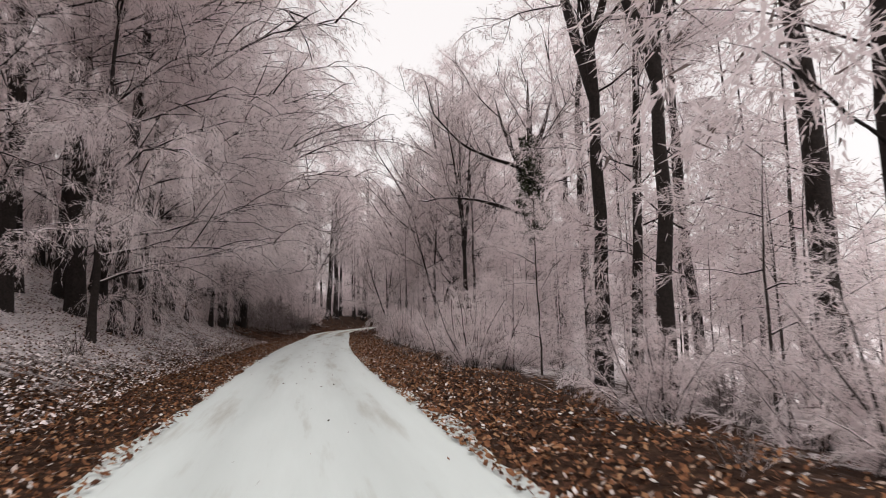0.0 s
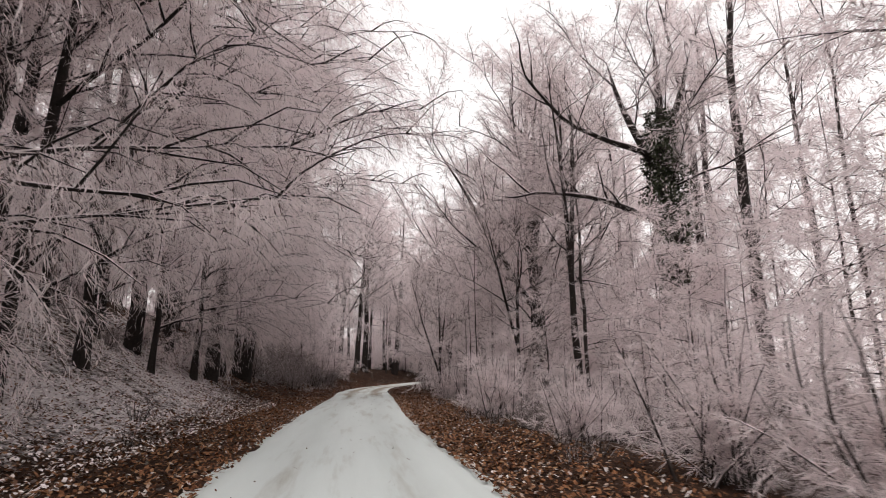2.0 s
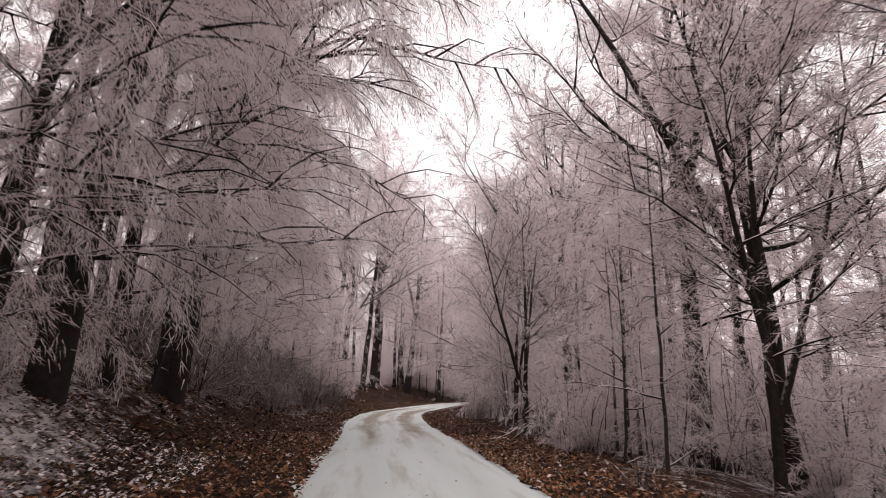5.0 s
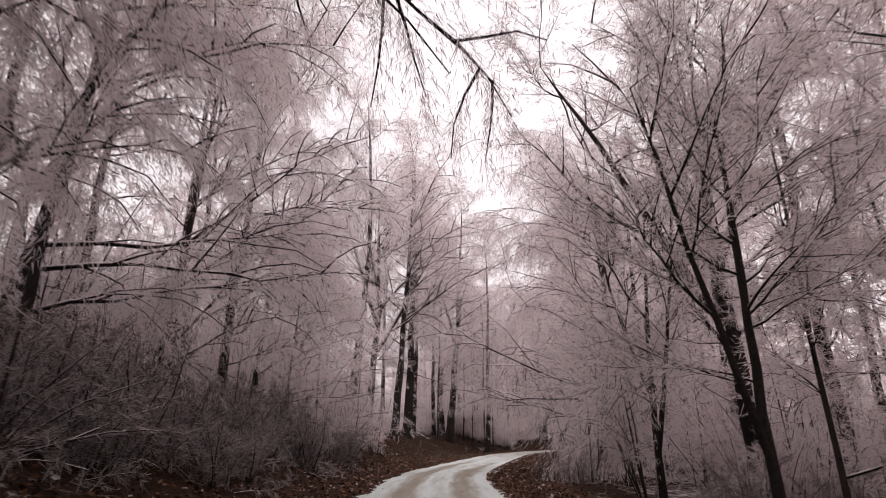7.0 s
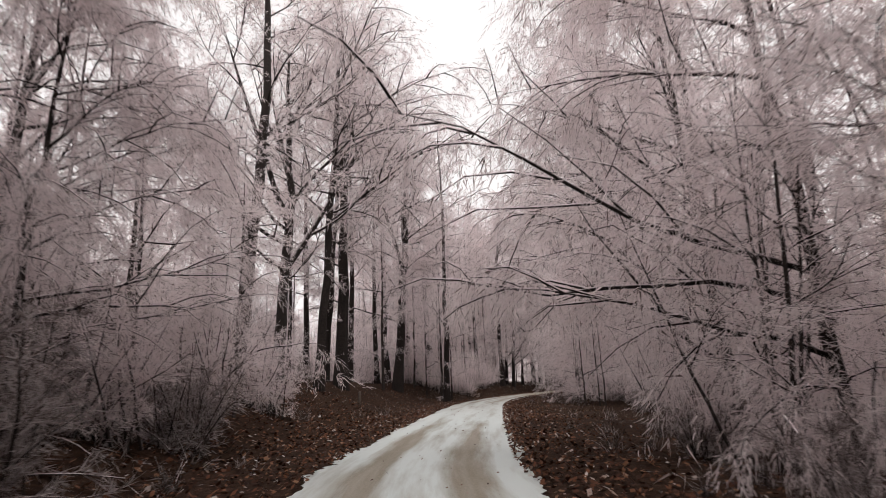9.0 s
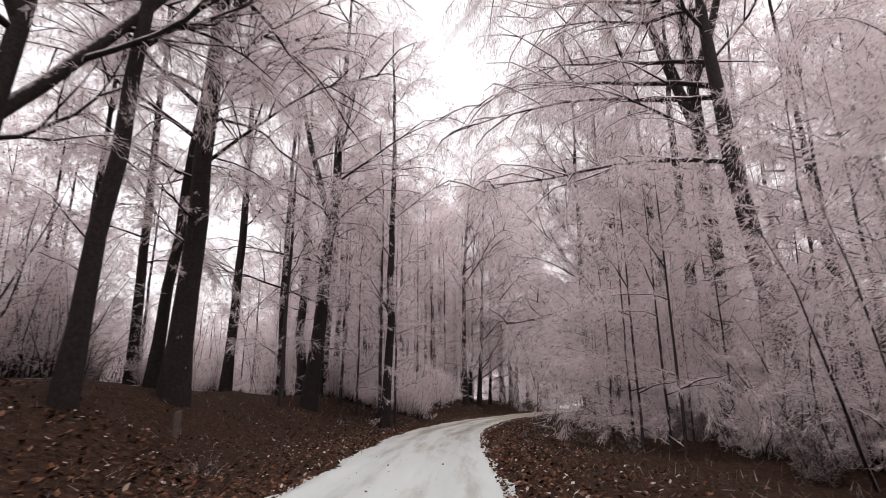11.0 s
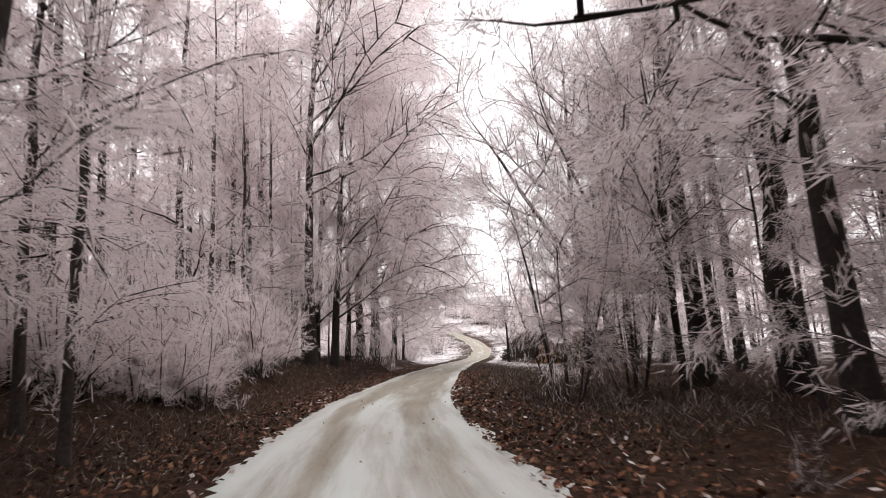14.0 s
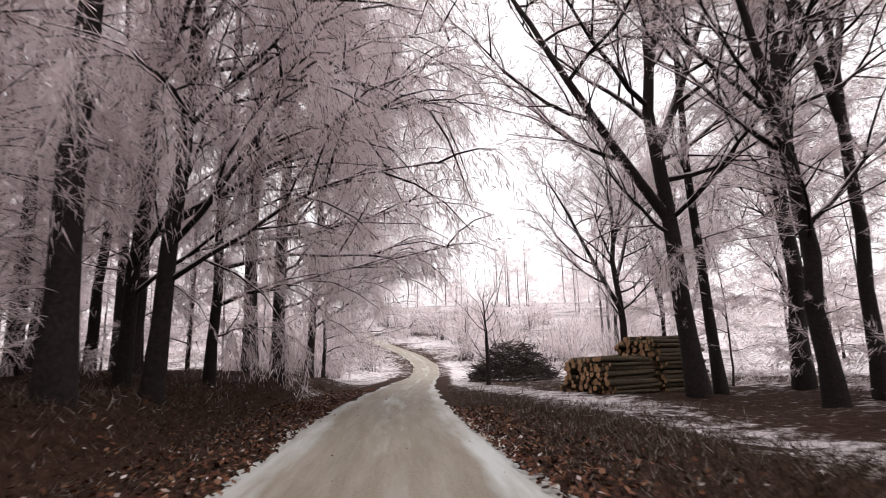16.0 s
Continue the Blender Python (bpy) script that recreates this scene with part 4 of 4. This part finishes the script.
# young growth under the tall trees
for k in range(80):
    s = rnd.uniform(4, 104)
    left = rnd.random() < 0.45
    i = int(np.argmin(np.abs(ALONG - s)))
    if left and s < 48:
        d = -rnd.uniform(9, 22)
    elif left:
        d = -rnd.uniform(8.5, 17) if s < 75 else -rnd.uniform(8, 22)
    else:
        d = rnd.uniform(4.6, 13)
        if s > 40 and d < 8:
            continue
    x, y = LINE[i] + np.array([WAY[i, 1], -WAY[i, 0]]) * d
    plant(scrub[rnd.randrange(3)], float(x), float(y), None, rnd.uniform(0.7, 1.3))
for _ in range(80):
    s = rnd.uniform(4, 135)
    k = int(np.argmin(np.abs(ALONG - s)))
    d = rnd.uniform(3.0, 5.5) if rnd.random() < 0.75 else -rnd.uniform(3.2, 6)
    if s > 98 and d > 0:
        continue
    x, y = LINE[k] + np.array([WAY[k, 1], -WAY[k, 0]]) * d
    plant(weeds[rnd.randrange(2)], float(x), float(y), None, rnd.uniform(0.6, 1.3))


# ---- log piles, brush heap, post ----
def log_mesh(seed, length, r):
    rng = np.random.default_rng(seed)
    n = 10
    v, f = [], []
    wob = 1 + rng.normal(size=n) * 0.06
    for x, k in ((-0.5, 1.0), (0.5, 0.94)):
        for j in range(n):
            a = j * 6.2832 / n
            v.append((x * length, math.cos(a) * r * k * wob[j], math.sin(a) * r * k * wob[j]))
    for j in range(n):
        f.append((j, (j + 1) % n, n + (j + 1) % n, n + j))
    f += [tuple(range(n - 1, -1, -1)), tuple(range(n, 2 * n))]
    me = bpy.data.meshes.new("log")
    me.from_pydata(v, [], f)
    me.materials.append(LOG)
    me.materials.append(CUT)
    for p in me.polygons[-2:]:
        p.material_index = 1
    return me


def end_mesh(r):
    """The sawn end of a log, a thin disc a little darker at the rim."""
    n = 10
    v = [(0.0, math.cos(j * 6.2832 / n) * r, math.sin(j * 6.2832 / n) * r) for j in range(n)]
    v += [(-0.004, p[1] * 0.82, p[2] * 0.82) for p in v]
    f = [(j, (j + 1) % n, n + (j + 1) % n, n + j) for j in range(n)] + [tuple(range(2 * n - 1, n - 1, -1))]
    me = bpy.data.meshes.new("cut_end")
    me.from_pydata(v, [], f)
    me.materials.append(CUT)
    return me


def log_pile(label, x, y, turn, run, layers, length, meshes):
    root = empty("log_pile", label, "log pile", "log piles by the clearing")
    rl = random.Random(x)
    z = 0.08
    for row in range(layers):
        n = int((run - 0.05 * row) / 0.172)
        for k in range(n):
            if row == layers - 1 and rl.random() < 0.25:
                continue
            pick = rl.randrange(len(meshes))
            ob = new("log", meshes[pick])
            ob.parent = root
            face = new("cut_end", ends[pick])
            face.parent = ob
            face.matrix_basis = pose(-1.0 - 0.03 * pick - 0.004, 0, 0)
            ob.matrix_basis = pose(rl.uniform(-0.16, 0.16), 0.05 * (row % 2) + 0.025 * row + k * 0.172 + rl.uniform(-0.03, 0.03), z + rl.uniform(-0.02, 0.02), rl.uniform(0, 360), rl.uniform(-2, 2), rl.uniform(-4, 4))
        z += 0.148
    root.matrix_basis = pose(x, y, float(lie(x, y)) - 0.02, 0, 0, turn)
    return root


ends = [end_mesh(0.054 + 0.011 * (k % 5)) for k in range(6)]
logs = [log_mesh(200 + k, 2.0 + 0.06 * k, 0.057 + 0.011 * (k % 5)) for k in range(6)]
log_pile("low pile of cut firewood logs with orange ends", 39.9, 106.0, -16, 2.6, 8, 2.0, logs)
log_pile("taller pile of cut firewood logs behind", 42.1, 105.2, -16, 2.6, 13, 2.0, logs)


HEAP = bark("cut_branch_bark", (0.03, 0.024, 0.02), (0.085, 0.066, 0.054), -0.42)


def brush_heap(x, y):
    """Cut branches thrown on a heap."""
    rng = np.random.default_rng(77)
    root = empty("brush_heap", "dark heap of cut branches dusted with frost", "brush heap")
    tb, soup = Tubes(), []
    for _ in range(950):
        a, q = rng.uniform(0, 6.283), math.sqrt(rng.uniform(0, 1))
        o = np.array([math.cos(a) * q * 2.5, math.sin(a) * q * 2.0, 0.1])
        o[2] += rng.uniform(0.15, 1.0) * 2.3 * (1 - q * q)
        w = unit(np.array([rng.normal(), rng.normal(), rng.normal() * 0.45 + 0.15]))
        L = rng.uniform(0.6, 1.7)
        p = bough(rng, o - w * L * 0.4, w, L, 0.0, 0.2, 4, 0.12)
        p[:, 2] = np.maximum(p[:, 2], 0.02)
        tb.add(p, rng.uniform(0.018, 0.05) * (1 - np.linspace(0, 0.8, 5)), 3)
        to, td = walk_along(p, rng.uniform(0.2, 0.99, 3))
        soup.append(frosted(rng, to, unit(td + rng.normal(size=(3, 3)) * 0.6), rng.uniform(0.2, 0.5, 3), 2, 0.02, 0.2))
    tagged(link_mesh("branching", tb.v, tb.f, HEAP, root, "tangled cut branches"), kind="stuff")
    soup_mesh("spray", np.vstack(soup), litter("dark_twigs", [(0.0, (0.03, 0.023, 0.02)), (0.8, (0.09, 0.07, 0.058)), (0.94, (0.14, 0.12, 0.11)), (1.0, (0.4, 0.37, 0.37))]), root, "broken dark twigs")
    root.matrix_basis = pose(x, y, float(lie(x, y)), 0, 0, -40)
    return root


brush_heap(49.0, 118.4)

bm = bmesh.new()
bmesh.ops.create_cube(bm, size=1.0, matrix=Matrix.Diagonal((0.13, 0.13, 0.85, 1)))
for v in bm.verts:
    if v.co.z > 0:
        v.co.z += 0.04 * (1 if v.co.x > 0 else -0.3)
bmesh.ops.bevel(bm, geom=bm.edges[:], offset=0.015, segments=2, affect="EDGES")
me = bpy.data.meshes.new("marker_post")
bm.to_mesh(me)
me.materials.append(wood("weathered_post", (0.06, 0.045, 0.035), (0.15, 0.12, 0.1), 12.0))
post = tagged(new("marker_post", me), "short weathered wooden post on the verge", "post")
post.matrix_basis = pose(5.6, 76.56, float(lie(5.6, 76.56)) + 0.1, 0, 2, 20)


def fallen_branch(x, y, turn):
    rng = np.random.default_rng(12)
    tb = Tubes()
    p = bough(rng, np.array([-0.7, 0, 0.04]), np.array([1.0, 0, 0.0]), 1.5, 0.0, 0.0, 6, 0.06)
    tb.add(p, 0.045 * (1 - np.linspace(0, 0.7, 7)), 6, cap=True)
    for t, w in ((2, (0.6, 0.7, 0.1)), (4, (0.6, -0.7, 0.15))):
        tb.add(bough(rng, p[t], np.array(w), 0.5, 0.0, 0.1, 3, 0.08), 0.018 * np.array([1, 0.8, 0.6, 0.3]), 4)
    ob = tagged(link_mesh("fallen_branch", tb.v, tb.f, HEAP), "dark broken branch lying among the leaves", "branch")
    ob.matrix_basis = pose(x, y, float(lie(x, y)), 0, 4, turn)


fallen_branch(12.3, 90.5, 15)

# ---- fallen leaves ----
def leaves(name, label, mat, count, seed, pick, size):
    rng = np.random.default_rng(seed)
    s, d = pick(rng, count)
    k = np.clip(np.searchsorted(ALONG, s), 1, len(ALONG) - 1)
    f = (s - ALONG[k - 1]) / (ALONG[k] - ALONG[k - 1])
    c = LINE[k - 1] + (LINE[k] - LINE[k - 1]) * f[:, None]
    xy = c + np.stack([WAY[k, 1], -WAY[k, 0]], 1) * d[:, None]
    z = lie(xy[:, 0], xy[:, 1]) + rng.uniform(0.0, 0.035, len(s)) + np.where(np.abs(d) < 1.75, 0.03, 0)
    c = np.column_stack([xy, z])
    az = rng.uniform(0, 6.283, len(s))
    ln = size * rng.uniform(0.6, 1.3, len(s))
    a = np.column_stack([np.cos(az), np.sin(az), rng.normal(size=len(s)) * 0.35]) * ln[:, None]
    b = np.column_stack([-np.sin(az), np.cos(az), rng.normal(size=len(s)) * 0.45]) * ln[:, None] * 0.62
    v = np.stack([c - a, c + b, c + a, c - b], 1).reshape(-1, 3)
    ob = link_mesh(name, v, np.arange(len(v)).reshape(-1, 4), mat, smooth=False)
    return tagged(ob, label, "leaves", kind="stuff")


def verge(near, far):
    def pick(rng, n):
        s = rng.uniform(near, far, n)
        side = np.where(rng.uniform(size=n) < 0.5, -1, 1)
        side = np.where(s > 116, -1, side)
        return s, side * (1.5 + np.abs(rng.normal(size=n)) * np.where(s > 98, 0.9, 1.5) * np.where(side < 0, 1.5, 1.0))
    return pick


def slope(near, far):
    def pick(rng, n):
        return rng.uniform(near, far, n), -rng.uniform(3.2, 13, n)
    return pick


leaves("leaf_litter", "rust-brown fallen beech leaves along the verges", LEAF, 52000, 21, verge(2, 42), 0.033)
leaves("frosted_leaf_litter", "brown leaves edged with frost on the bank", RIMED_LEAF, 56000, 22, slope(7, 36), 0.036)
leaves("wet_leaf_litter", "dark wet beech leaves along the verges", DULL_LEAF, 44000, 23, verge(36, 128), 0.042)
leaves("bank_leaf_litter", "dark wet leaves on the bank", DULL_LEAF, 12000, 24, slope(34, 75), 0.06)

leaves("scattered_leaves", "single dark leaves lying on the snowy lane", DULL_LEAF, 350, 25, lambda rng, n: (rng.uniform(2, 128, n), rng.normal(size=n) * 0.75), 0.022)


def dead_grass():
    """Short dead grass on the verges by the clearing."""
    rng = np.random.default_rng(29)
    n = 60000
    s = np.where(rng.uniform(size=n) < 0.3, rng.uniform(70, 128, n), rng.uniform(92, 117, n))
    side = np.where(rng.uniform(size=n) < 0.6, 1, -1)
    d = side * (1.9 + np.abs(rng.normal(size=n)) * np.where((side > 0) & (s > 108), 1.6, 3.4))
    k = np.clip(np.searchsorted(ALONG, s), 1, len(ALONG) - 1)
    f = (s - ALONG[k - 1]) / (ALONG[k] - ALONG[k - 1])
    xy = LINE[k - 1] + (LINE[k] - LINE[k - 1]) * f[:, None] + np.stack([WAY[k, 1], -WAY[k, 0]], 1) * d[:, None]
    o = np.column_stack([xy, lie(xy[:, 0], xy[:, 1]) - 0.03])
    w = unit(np.column_stack([rng.normal(size=(n, 2)) * 0.7, np.full(n, 0.8)]))
    tagged(link_mesh("dead_grass", blades(rng, o, w, rng.uniform(0.04, 0.12, n) + 0.05 * np.clip(np.abs(d) - 2.2, 0, 3), np.full(n, 0.013)), np.arange(3 * n).reshape(-1, 3), GRASS, smooth=False),
           "short dead grass with traces of frost", "grass", kind="stuff")


dead_grass()
plant(weeds[0], 29.6, 103.4, 40, 0.5)


# ---- far woods ----
def far_woods():
    rng = np.random.default_rng(40)
    poles, soup = Tubes(), []
    n = 0
    while n < 300:
        x, y = rng.uniform(-110, 260), rng.uniform(-30, 330)
        s, d = off_road(np.array([x]), np.array([y]))
        s, d = float(s[0]), float(d[0])
        if s < 150 and -34 < d < 50:
            continue
        if d > 0 and s < 75:
            continue
        if s >= 110 and d > -34 and math.hypot(x - 60, y - 120) < 75:
            continue
        if math.hypot(x - 20, y - 80) > 230 or (s > 110 and d > -30 and rng.uniform() < 0.55):
            continue
        n += 1
        z, h = float(lie(x, y)), rng.uniform(13, 20)
        if s > 110 and d > -30:
            h = rng.uniform(4, 11)
        p = np.array([[x, y, z - 0.3], [x + rng.normal() * 0.3, y + rng.normal() * 0.3, z + h * 0.5], [x, y, z + h]])
        poles.add(p, [0.13, 0.09, 0.03], 5)
        m = 80
        t = rng.uniform(0.25, 1, m)
        o = np.column_stack([np.full(m, x), np.full(m, y), z + h * t])
        az = rng.uniform(0, 6.283, m)
        w = unit(np.column_stack([np.cos(az), np.sin(az), rng.uniform(0.0, 0.8, m)]))
        o = o + w * (rng.uniform(0.2, 2.4, m) * (1.2 - t))[:, None]
        soup.append(frosted(rng, o, w, rng.uniform(1.0, 2.4, m), 9, 0.17, 0.6))
    for k in range(420):
        a, q = radians(rng.uniform(14, 84)), rng.uniform(70, 250)
        x, y = 22 + math.sin(a) * q, 97 + math.cos(a) * q
        s, d = off_road(np.array([x]), np.array([y]))
        if abs(float(d[0])) < 6:
            continue
        z, h = float(lie(x, y)), rng.uniform(2, 5) + (q - 70) * 0.04
        m = 40
        t = rng.uniform(0.05, 1, m)
        az = rng.uniform(0, 6.283, m)
        w = unit(np.column_stack([np.cos(az), np.sin(az), rng.uniform(-0.1, 0.8, m)]))
        o = np.column_stack([np.full(m, x), np.full(m, y), z + h * t]) + w * (rng.uniform(0.1, 2.0, m) * (1.3 - t))[:, None]
        soup.append(frosted(rng, o, w, rng.uniform(0.8, 2.0, m), 8, 0.16, 0.6))
    root = tagged(empty("far_woods", "distant woods pale with hoarfrost", "woods"), kind="stuff")
    link_mesh("trunks", poles.v, poles.f, POLE, root)
    soup_mesh("crowns", np.vstack(soup), TWIG, root)


far_woods()
